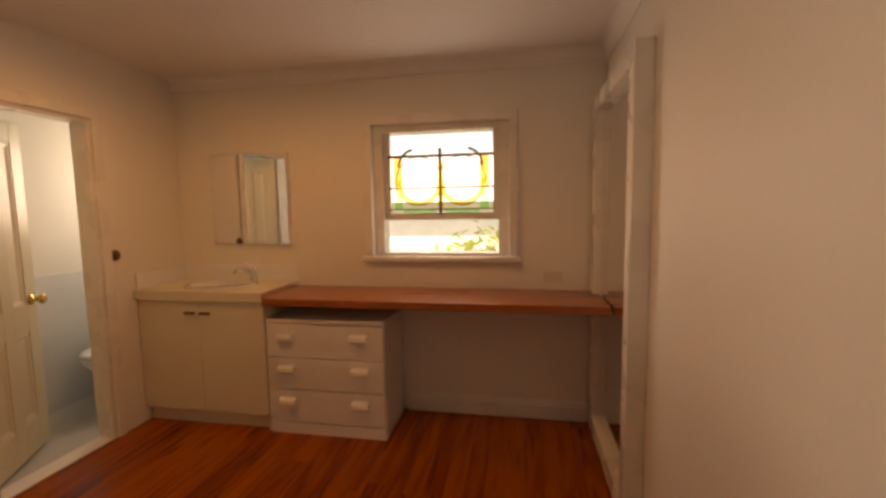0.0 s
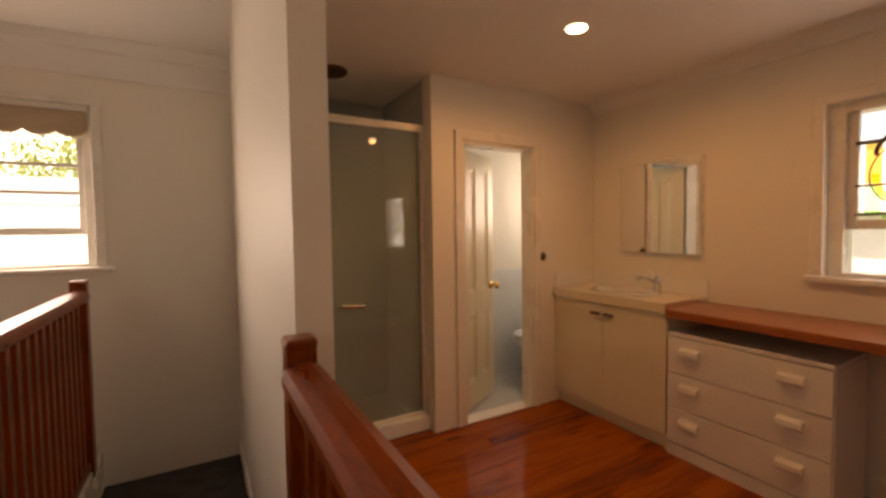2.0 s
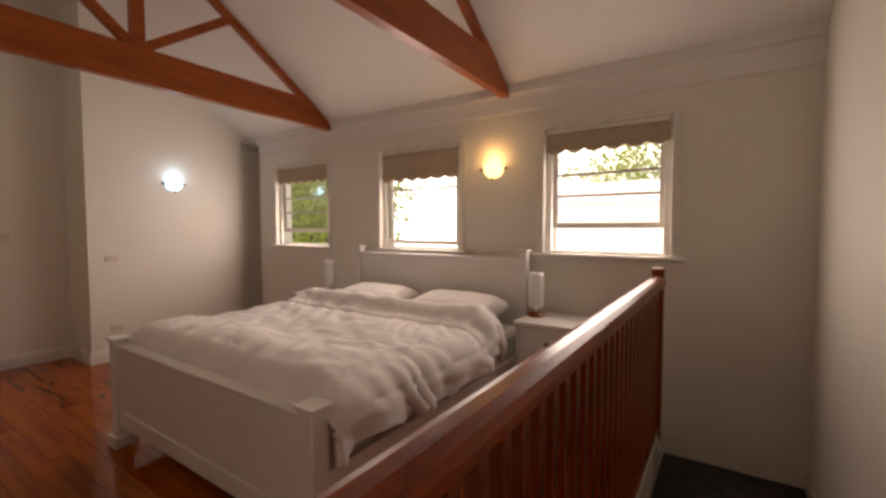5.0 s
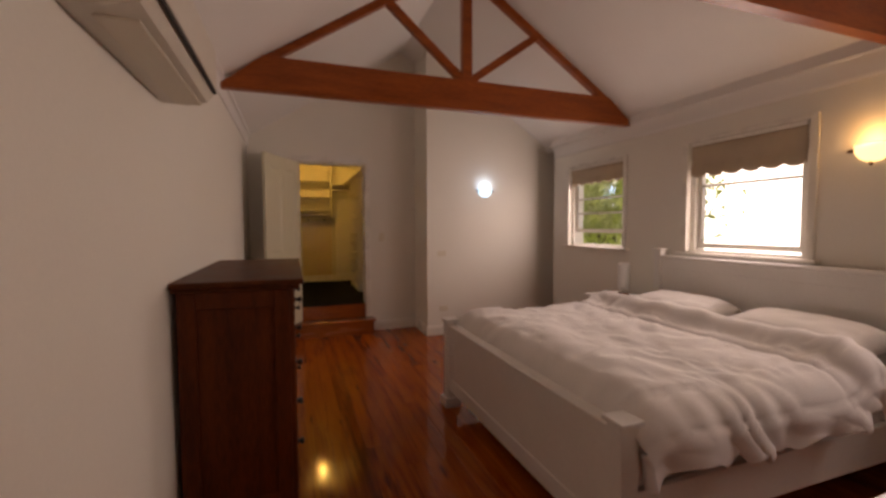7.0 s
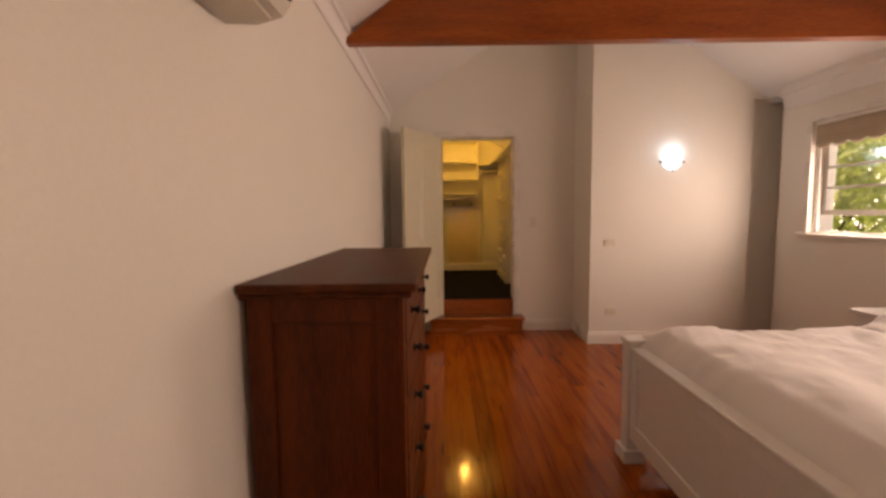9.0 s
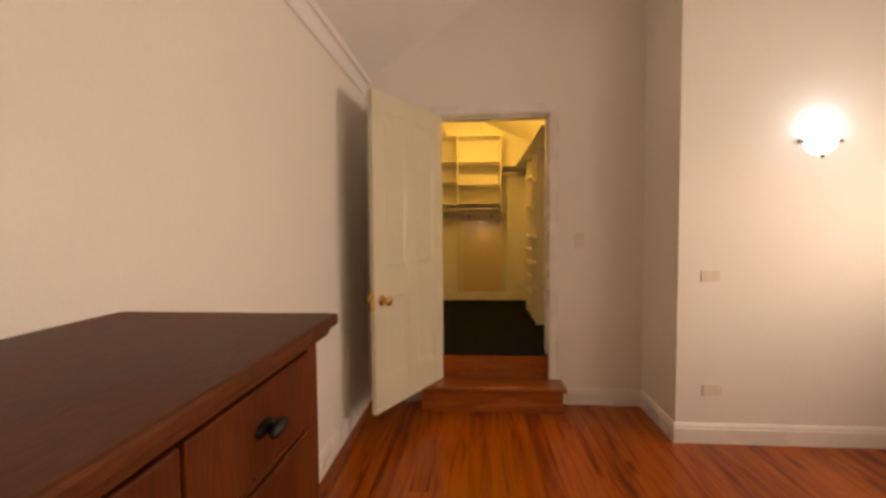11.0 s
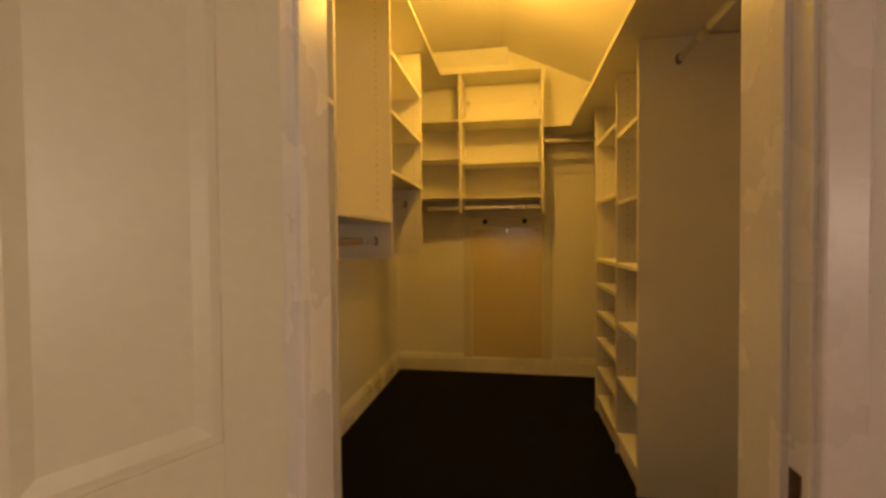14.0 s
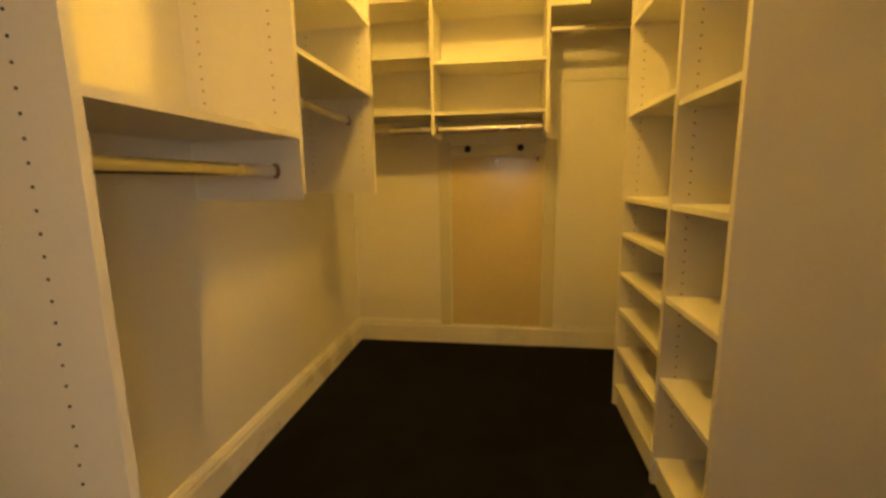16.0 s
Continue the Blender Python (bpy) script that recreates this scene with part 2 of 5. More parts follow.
# ---------------------------------------------------------------- builders
def bx(bm, x0, x1, y0, y1, z0, z1, bev=0.0):
    """One box, its edges rounded by bev."""
    cx, cy, cz = (x0 + x1) / 2, (y0 + y1) / 2, (z0 + z1) / 2
    m = Matrix.LocRotScale((cx, cy, cz), None, (abs(x1 - x0), abs(y1 - y0), abs(z1 - z0)))
    g = bmesh.ops.create_cube(bm, size=1, matrix=m)
    if bev:
        es = {e for v in g["verts"] for e in v.link_edges}
        bmesh.ops.bevel(bm, geom=list(es), offset=bev, segments=2, profile=0.5, affect='EDGES')
    return bm


def box(*a):
    return bx(bmesh.new(), *a)


def prism(bm, pts, axis, a0, a1):
    """A polygon of (u, v) drawn out along an axis from a0 to a1: 'x' takes (y, z), 'y' takes (x, z), 'z' takes (x, y)."""
    put = {"x": lambda u, v, a: (a, u, v), "y": lambda u, v, a: (u, a, v), "z": lambda u, v, a: (u, v, a)}[axis]
    lo = [bm.verts.new(put(u, v, a0)) for u, v in pts]
    hi = [bm.verts.new(put(u, v, a1)) for u, v in pts]
    bm.faces.new(lo)
    bm.faces.new(hi[::-1])
    n = len(pts)
    for i in range(n):
        bm.faces.new((lo[i], hi[i], hi[(i + 1) % n], lo[(i + 1) % n]))
    bmesh.ops.recalc_face_normals(bm, faces=bm.faces[:])
    return bm


def cyl(bm, r, p0, p1, r2=None, seg=20):
    p0, p1 = Vector(p0), Vector(p1)
    d = p1 - p0
    m = Matrix.Translation((p0 + p1) / 2) @ d.to_track_quat("Z", "Y").to_matrix().to_4x4()
    bmesh.ops.create_cone(bm, cap_ends=True, segments=seg, radius1=r, radius2=r if r2 is None else r2, depth=d.length, matrix=m)
    return bm


def lathe(bm, prof, m=None, seg=24, half=False, sx=1.0, sy=1.0):
    """A turned shape from (radius, height) pairs."""
    m = m or Matrix()
    rings = []
    n = seg
    span = math.pi if half else 2 * math.pi
    for r, z in prof:
        rings.append([bm.verts.new(m @ Vector((sx * r * math.cos(span * i / n), sy * r * math.sin(span * i / n), z))) for i in range(n + (1 if half else 0))])
    for a, b in zip(rings, rings[1:]):
        k = len(a)
        for i in range(k if not half else k - 1):
            bm.faces.new((a[i], a[(i + 1) % k], b[(i + 1) % k], b[i]))
    if not half:
        for ring, flip in ((rings[0], True), (rings[-1], False)):
            if prof[0 if flip else -1][0] > 1e-4:
                bm.faces.new(ring[::-1] if flip else ring)
    bmesh.ops.recalc_face_normals(bm, faces=bm.faces[:])
    return bm


def smooth(bm):
    for f in bm.faces:
        f.smooth = True
    return bm


def mesh_of(name, bm, mat):
    me = bpy.data.meshes.new(name)
    bm.to_mesh(me)
    bm.free()
    me.materials.append(mat)
    return me


def structure(name, bm, mat, label=""):
    return tagged(new(name, mesh_of(name, bm, mat)), label, kind="structure")


def thing(name, base, label, category, group=""):
    e = new(name)
    e.location = base
    e.empty_display_size = 0.1
    return tagged(e, label, category, group)


def origin(ob):
    p = Vector((0, 0, 0))
    while ob:
        p += ob.location
        ob = ob.parent
    return p


def part(name, bm, mat, parent, label=""):
    """Links a bmesh in world coordinates as one mesh under a thing or a part."""
    o = origin(parent)
    bmesh.ops.translate(bm, verts=bm.verts[:], vec=-o)
    ob = new(name, mesh_of(name, bm, mat))
    ob.parent = parent
    if label:
        ob["label"] = label
    return ob


def solo(name, bm, mat, base, label, category, group=""):
    """A thing of one mesh."""
    bmesh.ops.translate(bm, verts=bm.verts[:], vec=-Vector(base))
    ob = new(name, mesh_of(name, bm, mat))
    ob.location = base
    return tagged(ob, label, category, group)


def wall(name, axis, a0, a1, u0, u1, z0, z1, holes=(), mat=None, label=""):
    """A wall with thickness a0..a1 on an axis, running u0..u1, with holes (u0, u1, z0, z1) through it."""
    us = sorted({u0, u1, *(h[0] for h in holes), *(h[1] for h in holes)})
    zs = sorted({z0, z1, *(h[2] for h in holes), *(h[3] for h in holes)})
    bm = bmesh.new()
    for ua, ub in zip(us, us[1:]):
        for za, zb in zip(zs, zs[1:]):
            if any(h[0] <= ua and ub <= h[1] and h[2] <= za and zb <= h[3] for h in holes):
                continue
            if axis == "x":
                bx(bm, a0, a1, ua, ub, za, zb)
            else:
                bx(bm, ua, ub, a0, a1, za, zb)
    bmesh.ops.remove_doubles(bm, verts=bm.verts[:], dist=1e-5)
    seen = {}
    for f in bm.faces:
        seen.setdefault(tuple(sorted(v.index for v in f.verts)), []).append(f)
    bmesh.ops.delete(bm, geom=[f for fs in seen.values() if len(fs) > 1 for f in fs], context='FACES_ONLY')
    return structure(name, bm, mat or WALL, label)


# ---------------------------------------------------------------- the plan
W, E, N, S = -2.92, 1.04, 3.62, -5.495       # inner faces of the walls
RIDGE_X, RIDGE_Z, PLATE_Z = -0.94, 3.84, 2.565  # vaulted ceiling
STAIR_Y, WELL_Y = 0.912, 0.10                 # stair well, north and south edge
WELL_X = 0.10
CLOSET_Z = 0.385                             # dressing room floor
SLOPE = (RIDGE_Z - PLATE_Z) / (E - RIDGE_X)
WIN = {"window_1": (-0.79, 0.13), "window_2": (-2.57, -1.60), "window_3": (-4.34, -3.38)}
WZ0, WZ1 = 1.20, 2.19


def vault(x):
    return RIDGE_Z - SLOPE * abs(x - RIDGE_X)


holes_w = [(a, b, WZ0, WZ1) for a, b in WIN.values()]
wall("wall_west", "x", W - 0.22, W, -4.70, 1.012, -2.8, 2.60, holes_w, label="cream painted plaster wall with three sash windows")
wall("wall_west_recess", "x", W - 0.22, W, -4.92, -4.70, 2.54, 2.60)
structure("wall_recess_back", box(W - 0.30, W - 0.22, -5.62, -4.62, 0, 2.6), WALL)
structure("wall_recess_head", box(W - 0.22, -2.792, S, -4.927, 2.54, 2.9), WALL)
structure("wall_recess_fill", box(W - 0.22, -2.793, S, -5.01, 0, 2.54), WALL)
structure("floor_recess", box(W - 0.22, W, -5.6, -4.70, -0.2, -0.004), STEP)
structure("wall_recess_end", box(W - 0.22, W - 0.001, S - 0.11, S, 0, 2.6), WALL)
arch = bmesh.new()
for i in range(8):
    a0, a1 = math.pi / 2 * i / 8, math.pi / 2 * (i + 1) / 8
    prism(arch, [(-4.70, 2.42 + 0.12 * math.sin(a0)), (-4.82 + 0.12 * math.cos(a0), 2.42 + 0.12 * math.sin(a0)), (-4.82 + 0.12 * math.cos(a1), 2.42 + 0.12 * math.sin(a1)), (-4.70, 2.42 + 0.12 * math.sin(a1))], "x", W - 0.22, W - 0.002)
structure("trim_recess_arch", arch, WALL)
wall("wall_west_ensuite", "x", W - 0.22, W, 1.012, 4.4, -0.2, 2.60)
wall("wall_east", "x", E, E + 0.2, -5.7, N + 0.2, -0.2, 2.62, label="long cream painted plaster wall")
wall("wall_toilet_north", "y", 4.02, 4.2, W - 0.2, -2.07, -0.2, 2.60, [(-2.85, -2.35, 1.3, 2.1)])
wall("wall_toilet_east", "x", -2.19, -2.07, N + 0.2, 4.02, -0.2, 2.60)
wall("wall_north", "y", N, N + 0.2, -2.19, E, -0.2, 2.60, [(-0.52, 0.43, 1.12, 2.03)], label="cream painted plaster wall with a leaded window")
# south wall: gable with the dressing room doorway
DX0, DX1, DZ0, DZ1 = -0.415, 0.44, 0.195, 2.29
g = bmesh.new()
prism(g, [(E, -0.2), (E, PLATE_Z), (DX1, vault(DX1)), (DX1, -0.2)], "y", S - 0.19, S)
prism(g, [(DX1, DZ1), (DX1, vault(DX1)), (DX0, vault(DX0)), (DX0, DZ1)], "y", S - 0.19, S)
prism(g, [(DX0, -0.2), (DX0, vault(DX0)), (RIDGE_X, RIDGE_Z), (W, vault(W)), (W, -0.2)], "y", S - 0.19, S)
bmesh.ops.remove_doubles(g, verts=g.verts[:], dist=1e-4)
structure("wall_south", g, WALL, "cream painted gable wall round a doorway")
g = bmesh.new()
prism(g, [(-1.135, 0), (-1.135, vault(-1.135)), (-2.79, vault(-2.79)), (-2.79, 0)], "y", S, -4.925)
structure("wall_chimney_breast", g, WALL, "plain cream painted chimney breast")
# stair wall and the gable above the ensuite opening
structure("wall_stair", box(W, -0.70, STAIR_Y, 1.012, -2.8, 2.432), WALL, "cream painted wall beside the stair well")
g = bmesh.new()
prism(g, [(W, 2.432), (E, 2.432), (E, PLATE_Z), (RIDGE_X, RIDGE_Z), (W, vault(W))], "y", STAIR_Y, 1.012)
structure("wall_gable", g, WALL)
# ceilings
g = bmesh.new()
prism(g, [(W - 0.1, vault(W - 0.1)), (RIDGE_X, RIDGE_Z), (E + 0.1, vault(E + 0.1)), (E + 0.1, 4.1), (W - 0.1, 4.1)], "y", -5.6, STAIR_Y + 0.01)
structure("ceiling", g, CEIL, "white vaulted plaster ceiling")
structure("ceiling_ensuite", box(W, E, 1.012, 4.4, 2.435, 2.6), CEIL, "flat painted ensuite ceiling")

# cornices
def cove_pts(x, z, d, h, sgn, up=0.02):
    pts = [(x, z), (x, z - h), (x + sgn * 0.012, z - h), (x + sgn * 0.018, z - h * 0.86)]
    for i in range(1, 7):
        a = math.pi / 2 * i / 6
        pts.append((x + sgn * (0.018 + (d - 0.03) * (1 - math.cos(a))), z - h * 0.86 + (h * 0.80) * math.sin(a)))
    pts += [(x + sgn * d, z - h * 0.05), (x + sgn * d, z + up), (x, z + up)]
    return pts[1:]


structure("cornice_west", prism(bmesh.new(), cove_pts(W, 2.53, 0.055, 0.16, 1, 0.10), "y", -4.68, STAIR_Y), CEIL)
structure("cornice_east", prism(bmesh.new(), cove_pts(E, 2.56, 0.05, 0.10, -1, 0.08), "y", S, STAIR_Y), CEIL)
structure("cornice_ensuite", prism(bmesh.new(), [(N - (p[0] - 0), p[1]) for p in cove_pts(0, 2.437, 0.09, 0.09, 1)], "x", W + 0.85, E), CEIL)
structure("cornice_ensuite_side", prism(bmesh.new(), cove_pts(E, 2.437, 0.09, 0.09, -1), "y", 1.012, N), CEIL)

# floors
sub = bmesh.new()
bx(sub, W, E, S, WELL_Y, -0.2, -0.021)
bx(sub, WELL_X, E, WELL_Y, STAIR_Y + 0.1, -0.2, -0.021)
bx(sub, -2.2, E, STAIR_Y + 0.1, N, -0.2, -0.021)
floor_ob = structure("floor", sub, JOINT, "polished orange red timber board floor")

# baseboards
def skirting(name, axis, face, sgn, u0, u1, z0=0.0, h=0.13, mat=None):
    pts = [(0, 0), (0.018, 0), (0.018, h * 0.72), (0.013, h * 0.80), (0.015, h * 0.86), (0.006, h), (0, h)]
    pts = [(face + sgn * p, z0 + q) for p, q in pts]
    structure(name, prism(bmesh.new(), pts, "y" if axis == "x" else "x", u0, u1), mat or TRIM)


skirting("baseboard_west", "x", W, 1, -4.70, WELL_Y)
skirting("baseboard_east", "x", E, -1, S, 2.55)
skirting("baseboard_south", "y", S, 1, -1.117, -0.56)
skirting("baseboard_south_corner", "y", S, 1, 0.62, E - 0.018)
skirting("baseboard_breast", "y", -4.925, 1, -2.79, -1.119)
skirting("baseboard_breast_side", "x", -1.135, 1, S, -4.926)
skirting("baseboard_north", "y", N, -1, -0.29, E - 0.1)

# ---------------------------------------------------------------- stair well
st = bmesh.new()
bx(st, W, -2.02, WELL_Y, STAIR_Y, -0.5, -0.21)
for i in range(8):
    bx(st, -2.02 + 0.26 * i, -1.76 + 0.26 * i, WELL_Y, STAIR_Y, -2.8, -0.21 - 0.19 * (i + 1))
structure("stairs", st, STAIR_CARPET, "grey carpeted stair landing and steps")
structure("wall_well_south", box(W, WELL_X, WELL_Y - 0.1, WELL_Y - 0.003, -2.8, -0.2), WALL)
structure("wall_well_east", box(WELL_X, WELL_X + 0.1, WELL_Y, STAIR_Y + 0.1, -2.8, -0.2), WALL)
structure("wall_well_north", box(-0.68, WELL_X, STAIR_Y, STAIR_Y + 0.1, -2.8, -0.2), WALL)
structure("trim_well_south", box(W, WELL_X, WELL_Y - 0.003, WELL_Y + 0.016, -0.24, 0.035, 0.004), TRIM, "white painted stair well lining board")
structure("trim_well_north", box(-0.68, WELL_X, STAIR_Y - 0.016, STAIR_Y + 0.003, -0.24, 0.035, 0.004), TRIM)
structure("trim_landing_north", box(W, -2.02, STAIR_Y - 0.016, STAIR_Y, -0.21, -0.11, 0.004), TRIM)


def balustrade(label, x0, x1, y, z, ends):
    b = thing("balustrade", (x0, y, 0), label, "balustrade", "stair balustrades")
    rail = [(-0.050, 0), (-0.050, 0.022), (-0.040, 0.042), (-0.016, 0.052), (0.016, 0.052), (0.040, 0.042), (0.050, 0.022), (0.050, 0), (0.026, -0.022), (-0.026, -0.022)]
    part("handrail", prism(bmesh.new(), [(y + u, z - 0.052 + v) for u, v in rail], "x", x0, x1), JARRAH, b)
    part("bottom_rail", box(x0, x1, y - 0.022, y + 0.022, 0.05, 0.095, 0.004), JARRAH, b)
    for px, top in ends:
        bm = box(px - 0.036, px + 0.036, y - 0.036, y + 0.036, 0.0 if px > -2.7 else -0.21, top - 0.012, 0.004)
        bx(bm, px - 0.039, px + 0.039, y - 0.039, y + 0.039, top - 0.030, top, 0.010)
        part("newel_post", bm, JARRAH_V, b)
    n = round((x1 - x0) / 0.098)
    first = None
    for i in range(1, n):
        x = x0 + (x1 - x0) * i / n
        if first is None:
            first = part("baluster", box(x - 0.021, x + 0.021, y - 0.016, y + 0.016, 0.095, z - 0.06, 0.003), JARRAH_V, b)
            fx = x
        else:
            o = first.copy()
            scene.collection.objects.link(o)
            o.location.x += x - fx
    return b


balustrade("varnished red timber balustrade along the stair well", -2.64, 0.27, 0.088, 1.085, [(-2.66, 1.14), (0.29, 1.14)])
balustrade("short varnished red timber balustrade at the wall end", -0.62, 0.15, 0.912, 1.072, [(-0.655, 1.13), (0.17, 1.10)])

# ---------------------------------------------------------------- roof trusses
def truss(y, label):
    t = thing("roof_truss", (RIDGE_X, y, 2.505), label, "roof truss", "roof trusses")
    h = 0.035
    z0, z1 = 2.505, 2.775
    kx = RIDGE_X - 0.07
    part("bottom_chord", prism(bmesh.new(), [(W + 0.02, z0), (E - 0.02, z0), (E - 0.02, z0 + 0.03), (E - (z1 - PLATE_Z) / SLOPE + 0.005, z1), (W + (z1 - PLATE_Z) / SLOPE - 0.005, z1), (W + 0.02, z0 + 0.03)], "y", y - h, y + h), TRUSS, t)
    cdep = 0.075
    for s, xw in ((1, E), (-1, W)):
        xa = RIDGE_X
        x_low = xw - s * (z1 - PLATE_Z) / SLOPE
        part("rafter", prism(bmesh.new(), [(x_low, z1 + 0.002), (x_low, vault(x_low) - 0.004), (xa, RIDGE_Z - 0.004), (xa, RIDGE_Z - cdep), (x_low - s * cdep / SLOPE, z1 + 0.002)], "y", y - h + 0.004, y + h - 0.004), TRUSS, t)
        # strut
        p0, p1 = Vector((kx + s * 0.06, z1 + 0.02)), Vector((kx + s * 0.72, vault(kx + s * 0.72) - cdep * 0.9))
        d = (p1 - p0).normalized()
        nrm = Vector((-d.y, d.x)) * 0.035
        p0 = p0 - d * 0.02
        part("strut", prism(bmesh.new(), [tuple(p0 + nrm), tuple(p1 + nrm), tuple(p1 - nrm), tuple(p0 - nrm)], "y", y - h + 0.008, y + h - 0.008), TRUSS, t)
    part("king_post", prism(bmesh.new(), [(kx - 0.045, z1), (kx + 0.045, z1), (kx + 0.045, vault(kx) - 0.06), (kx - 0.045, vault(kx) - 0.06)], "y", y - h + 0.002, y + h - 0.002), TRUSS, t)


truss(-1.13, "varnished red timber king post truss under the vault")
truss(-3.30, "varnished red timber king post truss under the vault")

# ---------------------------------------------------------------- sash windows of the bedroom
def scallop_blind(y0, y1, x, z_top, z_bot, label):
    b = thing("roman_blind", ((x), (y0 + y1) / 2, z_bot), label, "blind", "bedroom blinds")
    n, k = 60, 6
    bm = bmesh.new()
    rows = []
    for j in range(13):
        row = []
        for i in range(n + 1):
            u = i / n
            zb = z_bot + 0.030 * (1 - abs(math.sin(math.pi * k * u)) ** 0.7)
            f = j / 12
            z = z_top + (zb - z_top) * f
            row.append(bm.verts.new((x + 0.006 * math.sin(f * 9) + 0.002 * math.sin(u * 40), y0 + (y1 - y0) * u, z)))
        rows.append(row)
    for a, c in zip(rows, rows[1:]):
        for i in range(n):
            bm.faces.new((a[i], a[i + 1], c[i + 1], c[i]))
    smooth(bm)
    cl = part("cloth", bm, BLIND, b)
    sm = cl.modifiers.new("thickness", 'SOLIDIFY')
    sm.thickness = 0.004
    part("head_rail", box(x - 0.014, x + 0.018, y0, y1, z_top, z_top + 0.03, 0.004), TRIM, b)


def sash_window(name, y0, y1, sash_z, blind_z, bars, label):
    w = thing(name, (W, (y0 + y1) / 2, WZ0), label, "window")
    w["kind"] = "structure"
    f = bmesh.new()
    t = 0.05
    for a, b_ in ((y0, y0 + t), (y1 - t, y1)):
        bx(f, W - 0.16, W - 0.03, a, b_, WZ0, WZ1, 0.003)
    bx(f, W - 0.16, W - 0.03, y0 + t, y1 - t, WZ1 - t, WZ1, 0.003)
    bx(f, W - 0.16, W - 0.03, y0 + t, y1 - t, WZ0, WZ0 + 0.02, 0.003)
    part("window_frame", f, TRIM, w)
    a = bmesh.new()
    for p, q in ((y0 - 0.055, y0), (y1, y1 + 0.055)):
        bx(a, W, W + 0.018, p, q, WZ0, WZ1 + 0.03, 0.005)
    bx(a, W, W + 0.020, y0 - 0.055, y1 + 0.055, WZ1 + 0.001, WZ1 + 0.032, 0.005)
    part("architrave", a, TRIM, w)
    part("window_sill", box(W - 0.02, W + 0.05, y0 - 0.09, y1 + 0.09, WZ0 - 0.03, WZ0, 0.008), TRIM, w)
    # the lower sash, pushed up
    s = bmesh.new()
    p, q = y0 + t, y1 - t
    bx(s, W - 0.10, W - 0.065, p, p + 0.035, sash_z, WZ1 - t, 0.003)
    bx(s, W - 0.10, W - 0.065, q - 0.035, q, sash_z, WZ1 - t, 0.003)
    bx(s, W - 0.10, W - 0.065, p + 0.035, q - 0.035, sash_z, sash_z + 0.045, 0.003)
    for z in bars:
        bx(s, W - 0.095, W - 0.07, p + 0.035, q - 0.035, z - 0.011, z + 0.011, 0.003)
    part("sash", s, TRIM, w)
    gl = part("pane", box(W - 0.085, W - 0.081, p + 0.03, q - 0.03, sash_z + 0.04, WZ1 - t), GLASS, w)
    gl.visible_shadow = False
    scallop_blind(y0 + 0.02, y1 - 0.02, W - 0.012, WZ1 - 0.035, blind_z, "beige scalloped cloth blind half drawn over a sash window")


sash_window("window_1", *WIN["window_1"], 1.40, 1.99, (1.66, 1.83), "white sash window with its lower sash raised")
sash_window("window_2", *WIN["window_2"], 1.24, 1.87, (1.80,), "white sash window beside the bed head")
sash_window("window_3", *WIN["window_3"], 1.36, 1.95, (1.60, 1.78), "white sash window looking into leaves")

# ---------------------------------------------------------------- ensuite window with leaded glass
w = thing("window_4", (-0.045, N, 1.12), "white window with a leaded coloured sash", "window")
w["kind"] = "structure"
X0, X1, Z0, Z1 = -0.52, 0.43, 1.12, 2.03
f = bmesh.new()
for a, b_ in ((X0, X0 + 0.07), (X1 - 0.07, X1)):
    bx(f, a, b_, N + 0.03, N + 0.16, Z0, Z1, 0.003)
bx(f, X0 + 0.07, X1 - 0.07, N + 0.03, N + 0.16, Z1 - 0.05, Z1, 0.003)
bx(f, X0 + 0.07, X1 - 0.07, N + 0.03, N + 0.16, Z0, Z0 + 0.02, 0.003)
part("window_frame", f, TRIM, w)
a = bmesh.new()
for p, q in ((X0 - 0.06, X0), (X1, X1 + 0.06)):
    bx(a, p, q, N - 0.02, N, Z0, Z1 + 0.05, 0.006)
bx(a, X0 - 0.06, X1 + 0.06, N - 0.022, N, Z1 + 0.001, Z1 + 0.055, 0.006)
part("architrave", a, TRIM, w)
part("window_sill", box(X0 - 0.075, X1 + 0.075, N - 0.05, N + 0.03, Z0 - 0.035, Z0, 0.008), TRIM, w)
SY = N + 0.085
s = bmesh.new()
p, q, sb, stp = X0 + 0.07, X1 - 0.07, 1.37, Z1 - 0.05
bx(s, p, p + 0.04, SY - 0.018, SY + 0.018, sb, stp, 0.003)
bx(s, q - 0.04, q, SY - 0.018, SY + 0.018, sb, stp, 0.003)
bx(s, p + 0.04, q - 0.04, SY - 0.018, SY + 0.018, sb, sb + 0.05, 0.003)
part("sash", s, TRIM, w)
gp, gq, gb, gt = p + 0.035, q - 0.035, sb + 0.045, stp
pane = part("pane", box(gp, gq, SY - 0.004, SY - 0.001, gb, gt), GLASS, w)
pane.visible_shadow = False
cx = (gp + gq) / 2
zl, zh = gb + 0.18, gb + 0.40


def strip(bm, pts, wd, y0, y1):
    """A flat ribbon along (x, z) points."""
    for (ax, az), (bx_, bz) in zip(pts, pts[1:]):
        d = Vector((bx_ - ax, bz - az)).normalized()
        n = Vector((-d.y, d.x)) * wd / 2
        e = d * wd * 0.25
        prism(bm, [(ax + n.x - e.x, az + n.y - e.y), (bx_ + n.x + e.x, bz + n.y + e.y), (bx_ - n.x + e.x, bz - n.y + e.y), (ax - n.x - e.x, az - n.y - e.y)], "y", y0, y1)
    return bm


def arc(x, z, r, a0, a1, n=14, sx=1.0):
    return [(x + sx * r * math.cos(radians(a0 + (a1 - a0) * i / n)), z + r * math.sin(radians(a0 + (a1 - a0) * i / n))) for i in range(n + 1)]


